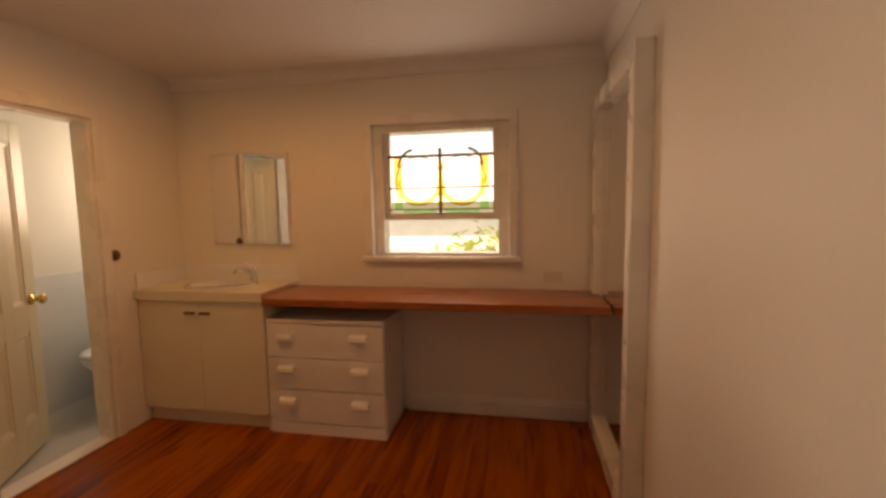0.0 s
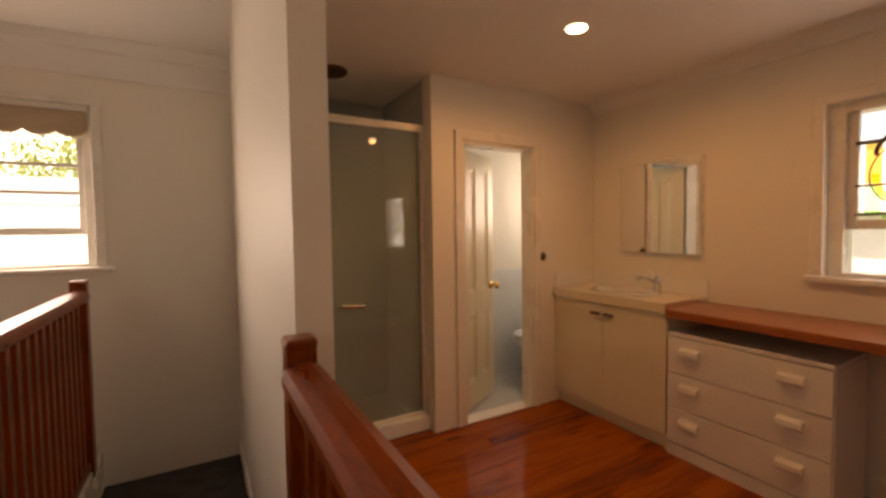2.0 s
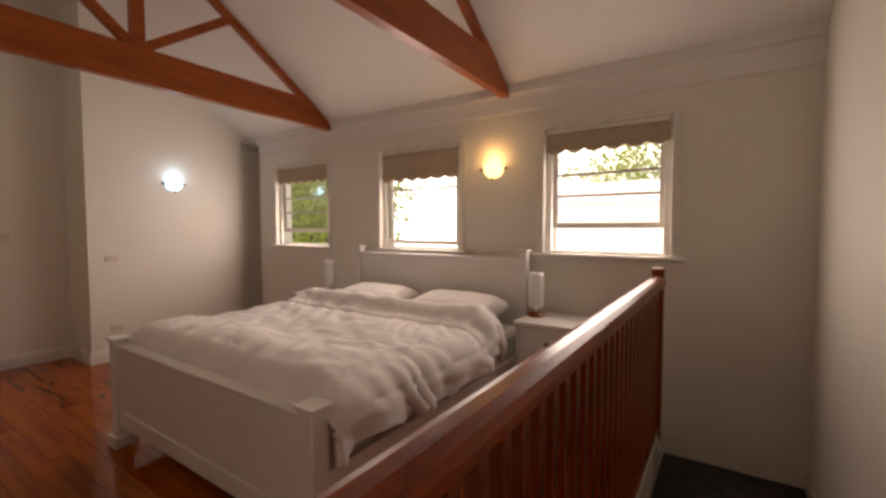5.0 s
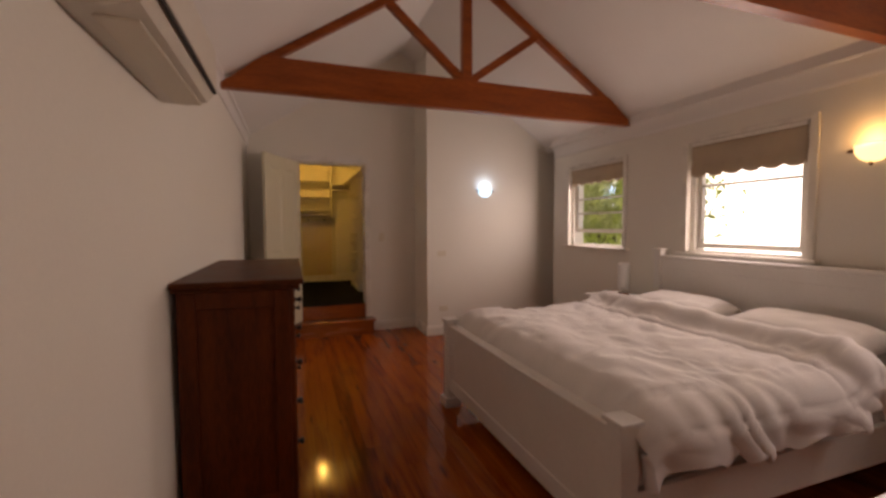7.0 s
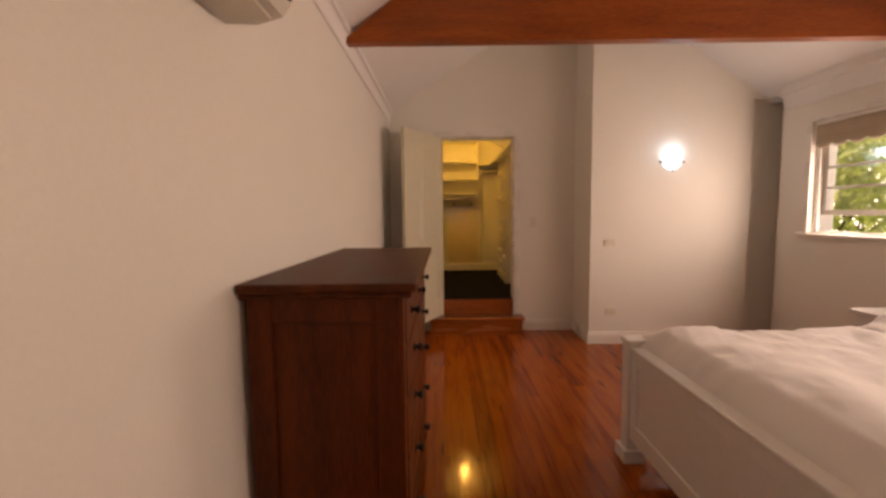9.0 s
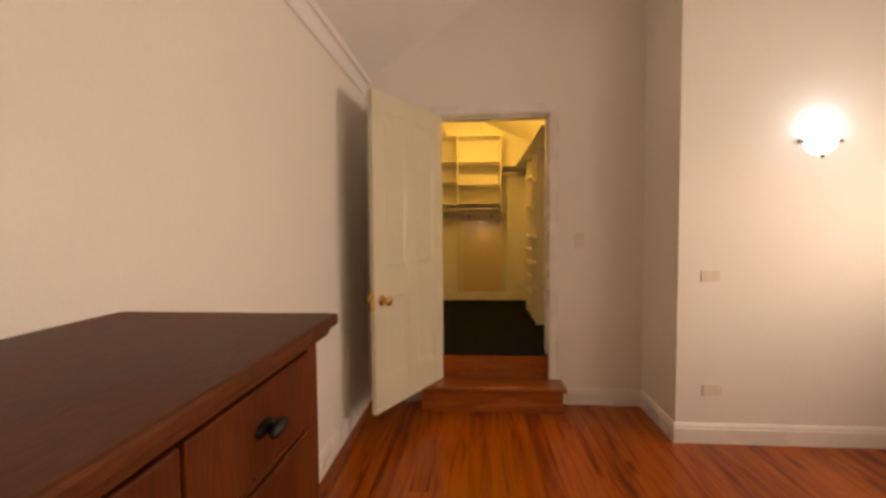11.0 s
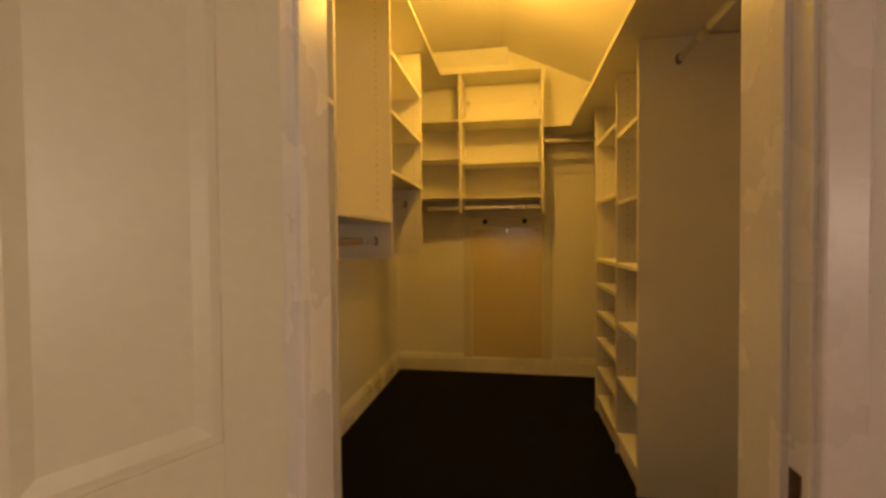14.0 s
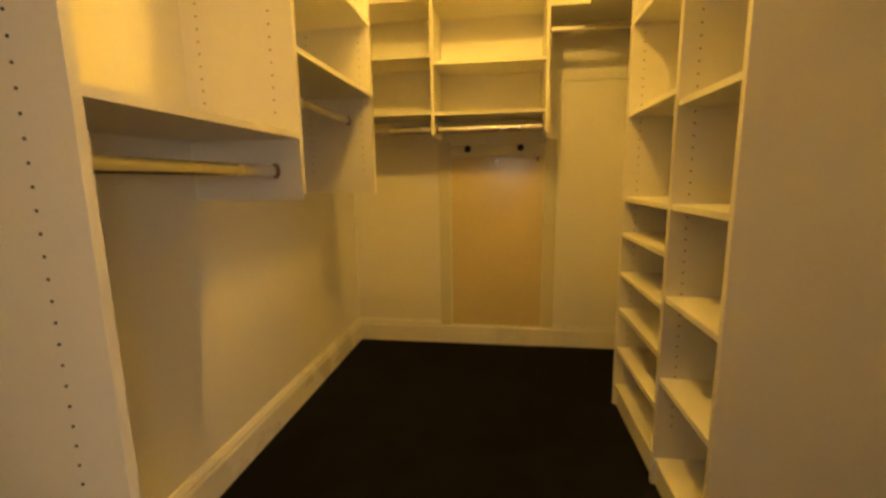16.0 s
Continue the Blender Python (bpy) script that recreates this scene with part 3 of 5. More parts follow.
def band(pts, wd, y0, y1):
    """One curved flat ribbon along (x, z) points, without overlaps."""
    bm = bmesh.new()
    rings = []
    for k in range(len(pts)):
        a_, b_ = Vector(pts[max(0, k - 1)]), Vector(pts[min(len(pts) - 1, k + 1)])
        d = (b_ - a_).normalized()
        n_ = Vector((-d.y, d.x)) * wd / 2
        p_ = Vector(pts[k])
        rings.append([bm.verts.new((q_.x, y_, q_.y)) for q_, y_ in ((p_ + n_, y0), (p_ + n_, y1), (p_ - n_, y1), (p_ - n_, y0))])
    for a_, b_ in zip(rings, rings[1:]):
        for k in range(4):
            bm.faces.new((a_[k], a_[(k + 1) % 4], b_[(k + 1) % 4], b_[k]))
    bm.faces.new(rings[0])
    bm.faces.new(rings[-1][::-1])
    bmesh.ops.recalc_face_normals(bm, faces=bm.faces[:])
    return bm


lead = bmesh.new()
for z, wd in ((zl, 0.013), (zh, 0.020), (gb + 0.03, 0.010)):
    strip(lead, [(gp, z), (gq, z)], wd, SY - 0.022, SY - 0.018)
strip(lead, [(cx, gb), (cx, zh + 0.045)], 0.022, SY - 0.0265, SY - 0.0225)
part("lead_came", lead, LEAD, w)
for sgn in (-1, 1):
    ccx = cx + sgn * 0.155
    ring = arc(ccx, zl + 0.045, 0.150, 175, 365, 20, 0.98)
    o = part("yellow_glass_ring", band(ring, 0.030, SY - 0.008, SY - 0.0045), YELLOW, w, "yellow leaded glass")
    o.visible_shadow = False
    part("lead_ring", band(arc(ccx, zl + 0.045, 0.167, 0, 330, 28, 0.98), 0.007, SY - 0.0315, SY - 0.0275), LEAD, w)
    part("lead_corner", band(arc(ccx + sgn * 0.02, zh - 0.075, 0.120, 90 - sgn * 90, 90 - sgn * 10), 0.018, SY - 0.0365, SY - 0.0325), LEAD, w)
    for z0, z1, mat_, nm in ((zl + 0.01, zh - 0.01, AMBER, "amber_glass_side"), (gb + 0.035, zl - 0.008, GREENG, "green_glass")):
        o = part(nm, box(*sorted((cx + sgn * 0.275, cx + sgn * 0.338)), SY - 0.0170, SY - 0.0135, z0, z1), mat_, w, nm.split("_")[0] + " leaded glass")
        o.visible_shadow = False
    o = part("green_glass_foot", box(*sorted((cx + sgn * 0.03, cx + sgn * 0.27)), SY - 0.0170, SY - 0.0135, gb + 0.002, gb + 0.026), GREENG, w, "green leaded glass")
    o.visible_shadow = False
o = part("yellow_glass_stem", strip(bmesh.new(), [(cx, gb + 0.04), (cx, zl + 0.17)], 0.04, SY - 0.0125, SY - 0.0090), YELLOW, w, "yellow leaded glass")
o.visible_shadow = False

# ---------------------------------------------------------------- ensuite: shower, toilet room
WCX = -2.07
wall("wall_toilet", "x", WCX - 0.12, WCX, 2.06, N, 0, 2.435, [(2.32, 2.93, 0, 2.0)], label="cream painted wall with the toilet doorway")
shower_side = wall("wall_shower_side", "y", 2.06, 2.14, W, WCX - 0.12, 0, 2.435, mat=GROUT)
shower_back = structure("wall_shower_back", box(W, W + 0.012, 1.012, 2.06, 0, 2.435), GROUT, "grey green tiled shower wall")
structure("wall_shower_south", box(W + 0.012, -2.22, 1.012, 1.024, 0, 2.435), SHOWER)
structure("floor_shower", box(W, -2.22, 1.012, 2.06, -0.2, 0.02), SHOWER)
a = bmesh.new()
bx(a, WCX, WCX + 0.02, 2.235, 2.30, 0, 2.085, 0.006)
bx(a, WCX, WCX + 0.02, 2.95, 3.01, 0, 2.085, 0.006)
bx(a, WCX, WCX + 0.022, 2.235, 3.01, 2.02, 2.087, 0.006)
bx(a, WCX - 0.12, WCX + 0.004, 2.30, 2.322, 0, 2.02, 0.002)
bx(a, WCX - 0.12, WCX + 0.004, 2.928, 2.95, 0, 2.02, 0.002)
bx(a, WCX - 0.12, WCX + 0.004, 2.322, 2.928, 1.998, 2.02, 0.002)
structure("trim_toilet_door", a, TRIM)

sc = thing("shower_screen", (-2.2, 1.55, 0), "framed tinted glass shower screen on a white hob", "shower screen")
part("hob", box(-2.26, -2.14, 1.012, 2.06, 0.0, 0.10, 0.008), CERAMIC, sc, "white tiled shower hob")
f = bmesh.new()
bx(f, -2.215, -2.185, 1.014, 2.058, 2.075, 2.125, 0.004)
bx(f, -2.215, -2.185, 1.014, 1.06, 0.10, 2.075, 0.004)
bx(f, -2.215, -2.185, 2.03, 2.058, 0.10, 2.075, 0.004)
bx(f, -2.215, -2.185, 1.06, 2.03, 0.10, 0.125, 0.004)
part("screen_frame", f, TRIM, sc, "white metal frame")
part("screen_glass", box(-2.203, -2.197, 1.06, 2.03, 0.125, 2.075), SHGLASS, sc, "tinted glass").visible_shadow = False
bm = bmesh.new()
cyl(bm, 0.012, (-2.197, 1.46, 0.93), (-2.15, 1.46, 0.93))
cyl(bm, 0.013, (-2.15, 1.45, 0.93), (-2.15, 1.60, 0.915))
part("door_handle", bm, CHROME, sc, "chrome lever")
sv = thing("ceiling_vent", (-2.31, 1.46, 2.435), "round grey exhaust vent in the ceiling", "vent")
bm = bmesh.new()
lathe(bm, [(0.105, 0), (0.11, -0.008), (0.098, -0.018), (0.08, -0.012)], Matrix.Translation((-2.31, 1.46, 2.435)))
part("rim", bm, BRONZE, sv)
# flat dark disc: shade behind the vent is put into its colour
part("grille", cyl(bmesh.new(), 0.08, (-2.31, 1.46, 2.434), (-2.31, 1.46, 2.424)), GAP_SHADE, sv)

# toilet room
structure("floor_toilet", box(W, WCX - 0.12, 2.14, 4.02, -0.2, -0.012), GROUT, "pale tiled toilet floor")
structure("floor_toilet_threshold", box(WCX - 0.12, WCX + 0.002, 2.322, 2.928, -0.2, 0.006), CERAMIC)
structure("wall_toilet_tile", box(W, W + 0.01, 2.14, 4.02, 0, 1.0), TILE, "pale tiled dado in the toilet room")
structure("wall_toilet_tile_north", box(W + 0.01, WCX - 0.12, 4.01, 4.02, 0, 1.0), TILE)


def panel_door(name, base, width, height, thick, mat, label, knob_z, both=True):
    """A four panel door, hinge edge on its own z axis, leaf along local x."""
    d = thing(name, (0, 0, 0), label, "door")
    st_, rl = 0.11, 0.12
    mid = 0.43
    bm = bmesh.new()
    core = 0.014
    bx(bm, 0.0, width, -thick / 2 + core, thick / 2 - core, 0, height)
    cols = [(st_, width / 2 - 0.05), (width / 2 + 0.05, width - st_)]
    rws = [(0.20, 0.20 + (height - 0.5) * 0.36), (0.20 + (height - 0.5) * 0.36 + 0.16, height - 0.12)]
    for sgn in (-1, 1):
        ya, yb = sorted((sgn * (thick / 2 - core), sgn * thick / 2))
        bx(bm, 0, st_, ya, yb, 0, height, 0.002)
        bx(bm, width - st_, width, ya, yb, 0, height, 0.002)
        bx(bm, cols[0][1], cols[1][0], ya, yb, 0, height, 0.002)
        for c in cols:
            bx(bm, c[0], c[1], ya, yb, 0, rws[0][0], 0.002)
            bx(bm, c[0], c[1], ya, yb, rws[0][1], rws[1][0], 0.002)
            bx(bm, c[0], c[1], ya, yb, rws[1][1], height, 0.002)
    part("leaf", bm, mat, d)
    for c in cols:
        for r in rws:
            bm = bmesh.new()
            for sgn in (-1, 1):
                yo = sgn * (thick / 2 - core)
                yi = sgn * (thick / 2 - 0.0035)
                a0, a1, b0, b1 = c[0], c[1], r[0], r[1]
                k = 0.036
                ye = sgn * (thick / 2 - 0.005)
                o_ = [bm.verts.new(v) for v in ((a0, ye, b0), (a1, ye, b0), (a1, ye, b1), (a0, ye, b1))]
                i1 = [bm.verts.new(v) for v in ((a0 + 0.014, yi, b0 + 0.014), (a1 - 0.014, yi, b0 + 0.014), (a1 - 0.014, yi, b1 - 0.014), (a0 + 0.014, yi, b1 - 0.014))]
                i2 = [bm.verts.new(v) for v in ((a0 + k, yo + sgn * 0.002, b0 + k), (a1 - k, yo + sgn * 0.002, b0 + k), (a1 - k, yo + sgn * 0.002, b1 - k), (a0 + k, yo + sgn * 0.002, b1 - k))]
                for q in range(4):
                    bm.faces.new((o_[q], o_[(q + 1) % 4], i1[(q + 1) % 4], i1[q]))
                    bm.faces.new((i1[q], i1[(q + 1) % 4], i2[(q + 1) % 4], i2[q]))
                bm.faces.new(i2)
            bmesh.ops.recalc_face_normals(bm, faces=bm.faces[:])
            part("panel", bm, mat, d)
    kx = width - 0.065
    for sgn in (-1, 1):
        m = Matrix.Translation((kx, sgn * thick / 2, knob_z)) @ pose(0, 0, 0, -90 * sgn, 0, 0)
        bm = lathe(bmesh.new(), [(0.034, 0), (0.034, 0.006), (0.028, 0.012), (0.012, 0.016), (0.011, 0.034), (0.024, 0.042), (0.031, 0.054), (0.030, 0.066), (0.020, 0.074), (0.0, 0.076)], m)
        part("knob", smooth(bm), BRASS, d, "polished brass knob")
    part("latch_plate", box(width, width + 0.002, -0.012, 0.012, knob_z - 0.06, knob_z + 0.06), BRASS, d, "brass latch plate")
    d.matrix_world = base
    return d


panel_door("toilet_door", pose(WCX - 0.125, 2.345, 0.012, 0, 0, 121), 0.60, 1.98, 0.036, DOOR, "cream panelled toilet door standing ajar", 0.92)

tp = thing("toilet", (-2.58, 3.52, -0.012), "white ceramic toilet with a closed lid", "toilet")
bm = bmesh.new()
lathe(bm, [(0.11, -0.012), (0.115, 0.05), (0.10, 0.15), (0.12, 0.26), (0.175, 0.35), (0.185, 0.39)], Matrix.Translation((-2.58, 3.45, 0)), sx=1.0, sy=1.35)
part("pan", smooth(bm), CERAMIC, tp)
bm = bmesh.new()
lathe(bm, [(0.19, 0.392), (0.195, 0.405), (0.19, 0.42), (0.17, 0.428), (0.0, 0.430)], Matrix.Translation((-2.58, 3.45, 0)), sx=1.0, sy=1.28)
part("seat_lid", smooth(bm), CERAMIC, tp)
bm = box(-2.76, -2.40, 3.79, 4.007, 0.36, 0.76, 0.03)
bx(bm, -2.77, -2.39, 3.78, 4.007, 0.762, 0.79, 0.01)
bx(bm, -2.68, -2.48, 3.62, 3.97, 0.05, 0.36, 0.03)
part("cistern", bm, CERAMIC, tp)
rh = thing("paper_holder", (WCX - 0.12, 3.16, 0.74), "dark toilet paper holder on the wall", "paper holder")
bm = box(WCX - 0.135, WCX - 0.12, 3.10, 3.14, 0.70, 0.78, 0.004)
part("bracket", bm, BRONZE, rh)
part("roller", cyl(bmesh.new(), 0.035, (WCX - 0.155, 3.12, 0.72), (WCX - 0.155, 3.25, 0.72)), BRONZE, rh)

# ---------------------------------------------------------------- ensuite furniture
VF = 3.17
v = thing("vanity_unit", (-1.6, 3.4, 0), "cream laminate vanity cupboard with two doors", "vanity")
b = bmesh.new()
bx(b, WCX + 0.003, WCX + 0.02, VF + 0.02, N - 0.003, 0.10, 0.865)
bx(b, -1.135, -1.118, VF + 0.02, N - 0.003, 0.0, 0.865)
bx(b, WCX + 0.02, -1.135, VF + 0.03, N - 0.003, 0.10, 0.118)
bx(b, WCX + 0.02, -1.135, N - 0.02, N - 0.003, 0.118, 0.865)
part("body", b, CREAM, v)
part("kickboard", box(WCX + 0.003, -1.118, VF + 0.05, VF + 0.066, 0.0, 0.10), CREAM, v)
mid = (WCX - 1.118) / 2
for k, (a0, a1) in enumerate(((WCX + 0.006, mid - 0.002), (mid + 0.002, -1.121))):
    dr = part("door", box(a0, a1, VF, VF + 0.018, 0.105, 0.862, 0.003), CREAM, v)
    hx = mid + (-0.055 if k == 0 else 0.055)
    bm = bmesh.new()
    bx(bm, hx - 0.040, hx + 0.040, VF - 0.026, VF - 0.016, 0.775, 0.797, 0.004)
    for e in (-0.028, 0.028):
        cyl(bm, 0.006, (hx + e, VF - 0.018, 0.786), (hx + e, VF, 0.786), seg=10)
    part("handle", bm, BRONZE, dr, "bronze bar handle")
bt = thing("vanity_worktop", (-1.6, 3.4, 0.868), "cream laminate vanity top with a splashback", "worktop")
bm = bmesh.new()
BX0, BX1, BY0, BY1 = -1.80, -1.36, 3.24, 3.52
T0, T1 = 0.868, 0.930
bx(bm, WCX + 0.002, BX0, VF - 0.02, N - 0.002, T0, T1)
bx(bm, BX1, -1.112, VF - 0.02, N - 0.002, T0, T1)
bx(bm, BX0, BX1, VF - 0.02, BY0, T0, T1)
bx(bm, BX0, BX1, BY1, N - 0.002, T0, T1)
part("top", bm, CREAM, bt)
part("splashback", box(WCX + 0.002, -1.112, N - 0.014, N - 0.002, T1, 1.045, 0.003), CERAMIC, bt, "pale tiled splashback")
part("side_splashback", box(WCX + 0.002, WCX + 0.014, VF, N - 0.014, T1, 1.045, 0.003), CERAMIC, bt)
bs = thing("wash_basin", (-1.58, 3.38, 0.80), "white oval inset basin", "basin")
bm = lathe(bmesh.new(), [(0.255, 0.906), (0.25, 0.918), (0.225, 0.920), (0.21, 0.905), (0.17, 0.84), (0.09, 0.80), (0.0, 0.795)], Matrix.Translation((-1.58, 3.38, 0)), seg=32, sx=1.0, sy=0.72)
part("bowl", smooth(bm), CERAMIC, bs)
bs.location.z += 0.025
part("waste", cyl(bmesh.new(), 0.022, (-1.58, 3.38, 0.795), (-1.58, 3.38, 0.802)), CHROME, bs)
tp = thing("basin_tap", (-1.40, 3.50, 0.906), "chrome mixer tap on the vanity top", "tap")
bm = bmesh.new()
cyl(bm, 0.024, (-1.40, 3.50, 0.905), (-1.40, 3.50, 1.00))
cyl(bm, 0.012, (-1.40, 3.50, 0.985), (-1.50, 3.42, 1.02))
cyl(bm, 0.011, (-1.50, 3.42, 1.02), (-1.50, 3.42, 0.985))
part("body", smooth(bm), CHROME, tp)
bm = bmesh.new()
cyl(bm, 0.023, (-1.40, 3.50, 1.0), (-1.40, 3.50, 1.025), 0.015)
cyl(bm, 0.006, (-1.40, 3.50, 1.02), (-1.44, 3.46, 1.07))
part("lever", bm, CHROME, tp)
tp.location.z += 0.025

dk = thing("desk_worktop", (0, 3.4, 0.8), "long varnished red timber desk top fixed to the wall", "worktop")
part("top", box(-1.108, E - 0.05, VF - 0.03, N - 0.002, 0.850, 0.898, 0.004), DESKTOP, dk)
part("edge_strip", box(-1.11, -1.108, VF - 0.03, N - 0.002, 0.84, 0.931), CHROME, dk, "metal joint strip")
part("wall_cleat", box(-1.10, E - 0.05, N - 0.03, N - 0.002, 0.80, 0.849), TRIM, dk)

dc = thing("drawer_chest", (-0.71, 3.4, 0), "white chest with three drawers under the desk", "drawers")
D0, D1 = -1.112, -0.32
part("side_panel", box(D0, D0 + 0.018, VF + 0.02, N - 0.04, 0, 0.735), WHITE, dc)
part("side_panel", box(D1 - 0.018, D1, VF + 0.02, N - 0.04, 0, 0.735), WHITE, dc)
part("back_panel", box(D0 + 0.018, D1 - 0.018, N - 0.055, N - 0.04, 0, 0.735), WHITE, dc)
part("bottom_panel", box(D0 + 0.018, D1 - 0.018, VF + 0.02, N - 0.055, 0.06, 0.078), WHITE, dc)
part("top", box(D0, D1, VF + 0.005, N - 0.04, 0.737, 0.757, 0.003), WHITE, dc)
part("plinth", box(D0 + 0.002, D1 - 0.002, VF + 0.004, VF + 0.019, 0.0, 0.075, 0.002), WHITE, dc)
zs = [0.08, 0.30, 0.51, 0.733]
for z0, z1 in zip(zs, zs[1:]):
    dr = part("drawer", box(D0 + 0.003, D1 - 0.003, VF, VF + 0.018, z0 + 0.003, z1 - 0.003, 0.003), WHITE, dc)
    for hx in (D0 + 0.14, D1 - 0.16):
        zc = (z0 + z1) / 2 + 0.03
        bm = bmesh.new()
        prism(bm, [(VF, zc + 0.025), (VF - 0.030, zc + 0.012), (VF - 0.034, zc - 0.012), (VF - 0.028, zc - 0.022), (VF - 0.022, zc - 0.010), (VF, zc + 0.004)], "x", hx - 0.055, hx + 0.055)
        part("handle", bm, WHITE, dr, "white cup handle")

wm = thing("vanity_mirror", (-1.47, N, 1.2), "frameless mirror above the vanity with a thin edge", "mirror")
bk = box(-1.79, -1.145, N - 0.012, N - 0.001, 1.205, 1.875)
for v in bk.verts:
    if v.co.x > -1.4 and v.co.y < N - 0.005:
        v.co.y -= 0.034
part("backing", bk, TRIM, wm)
mg = box(-1.785, -1.15, N - 0.017, N - 0.0125, 1.21, 1.87)
for v in mg.verts:
    if v.co.x > -1.4:
        v.co.y -= 0.034  # packed out on one side
part("glass", mg, MIRROR, wm)

lm = thing("full_length_mirror", (E, 2.9, 0), "tall mirror in a white painted frame on the wall", "mirror")
M0, M1 = 2.63, N - 0.03
fr = bmesh.new()
FX0, FX1 = E - 0.085, E - 0.001
bx(fr, FX0, FX1, M0, M0 + 0.085, 0.0, 2.12, 0.006)
bx(fr, FX0, FX1, M1 - 0.085, M1, 0.0, 2.12, 0.006)
bx(fr, FX0, FX1, M0 + 0.085, M1 - 0.085, 2.03, 2.12, 0.006)
bx(fr, FX0, FX1, M0 + 0.085, M1 - 0.085, 0.0, 0.10, 0.006)
part("frame", fr, TRIM, lm)
part("glass", box(FX0 + 0.045, FX0 + 0.051, M0 + 0.08, M1 - 0.08, 0.095, 2.055), MIRROR, lm)

def downlight(x, y):
    t = thing("downlight", (x, y, 2.435), "round recessed downlight switched on", "downlight", "ensuite downlights")
    part("trim_ring", lathe(bmesh.new(), [(0.062, 2.435), (0.066, 2.430), (0.055, 2.424), (0.046, 2.430)], Matrix.Translation((x, y, 0))), CERAMIC, t)
    part("lens", cyl(bmesh.new(), 0.048, (x, y, 2.426), (x, y, 2.420)), DOWN_GLOW, t, "glowing lens")


downlight(-1.14, 2.42)
downlight(-0.32, 2.39)


def plate(name, x, y, z, face, wd, ht, label, cat, rockers=1):
    """A switch plate or outlet on a wall; face is the wall's inward normal."""
    t = thing(name, (x, y, z), label, cat)
    nx, ny = face
    if ny:
        part("plate", box(x - wd / 2, x + wd / 2, *sorted((y, y + ny * 0.009)), z - ht / 2, z + ht / 2, 0.003), PLASTIC, t)
    else:
        part("plate", box(*sorted((x, x + nx * 0.009)), y - wd / 2, y + wd / 2, z - ht / 2, z + ht / 2, 0.003), PLASTIC, t)
    for i in range(rockers):
        o_ = (i - (rockers - 1) / 2) * wd * 0.5
        if ny:
            part("rocker", box(x + o_ - 0.008, x + o_ + 0.008, *sorted((y + ny * 0.009, y + ny * 0.013)), z - 0.014, z + 0.014, 0.002), PLASTIC, t)
        else:
            part("rocker", box(*sorted((x + nx * 0.009, x + nx * 0.013)), y + o_ - 0.008, y + o_ + 0.008, z - 0.014, z + 0.014, 0.002), PLASTIC, t)


plate("light_switch", -0.648, S, 1.30, (0, 1), 0.075, 0.118, "cream light switch beside the dressing room door", "switch")
plate("power_outlet", -1.335, -4.925, 1.085, (0, 1), 0.115, 0.07, "cream plate on the chimney breast", "outlet", 2)
plate("power_outlet", -1.36, -4.925, 0.35, (0, 1), 0.115, 0.07, "cream double outlet low on the chimney breast", "outlet", 2)
plate("power_outlet", 0.72, N, 0.985, (0, -1), 0.115, 0.07, "cream double outlet above the desk", "outlet", 2)
tk = thing("dimmer_switch", (WCX, 3.04, 1.18), "dark round switch knob on the wall", "switch")
part("plate", cyl(bmesh.new(), 0.034, (WCX, 3.04, 1.18), (WCX + 0.008, 3.04, 1.18)), BRONZE, tk)
part("dial", cyl(bmesh.new(), 0.018, (WCX + 0.008, 3.04, 1.18), (WCX + 0.03, 3.04, 1.18), 0.014), BRONZE, tk)

# ---------------------------------------------------------------- bed
BFX, BHX, BY0, BY1 = -0.655, -2.83, -2.79, -0.90
bed = thing("bed", (-1.7, (BY0 + BY1) / 2, 0), "white painted timber king bed frame with panelled ends", "bed")


def post(x, y, z1, wd):
    bm = box(x - wd / 2, x + wd / 2, y - wd / 2, y + wd / 2, 0.07, z1 - 0.02, 0.003)
    bx(bm, x - wd / 2 - 0.014, x + wd / 2 + 0.014, y - wd / 2 - 0.014, y + wd / 2 + 0.014, z1 - 0.022, z1, 0.005)
    prism(bm, [(x - wd / 2 - 0.02, y - wd / 2 - 0.02), (x + wd / 2 + 0.02, y - wd / 2 - 0.02), (x + wd / 2 + 0.02, y + wd / 2 + 0.02), (x - wd / 2 - 0.02, y + wd / 2 + 0.02)], "z", 0, 0.07)
    return bm


for x, z1 in ((BFX, 0.705), (BHX, 1.225)):
    for y in (BY0, BY1 - (0.03 if x == BHX else 0)):
        part("bed_post", post(x, y, z1, 0.085 if x == BFX else 0.075), WHITE, bed)
fb = bmesh.new()
bx(fb, BFX - 0.016, BFX + 0.016, BY0 + 0.0425, BY1 - 0.0425, 0.14, 0.64)
part("footboard_panel", fb, WHITE, bed)
fb = bmesh.new()
for s in (-1, 1):
    a, b_ = sorted((BFX + s * 0.016, BFX + s * 0.028))
    bx(fb, a, b_, BY0 + 0.0425, BY1 - 0.0425, 0.57, 0.64, 0.003)
    bx(fb, a, b_, BY0 + 0.0425, BY1 - 0.0425, 0.14, 0.235, 0.003)
    bx(fb, a, b_, BY0 + 0.0425, BY0 + 0.11, 0.235, 0.57, 0.003)
    bx(fb, a, b_, BY1 - 0.11, BY1 - 0.0425, 0.235, 0.57, 0.003)
bx(fb, BFX - 0.035, BFX + 0.035, BY0 + 0.0425, BY1 - 0.0425, 0.64, 0.662, 0.006)
part("footboard_frame", fb, WHITE, bed)
part("headboard_panel", box(BHX - 0.016, BHX + 0.016, BY0 + 0.0425, BY1 - 0.0425, 0.24, 1.13), WHITE, bed)
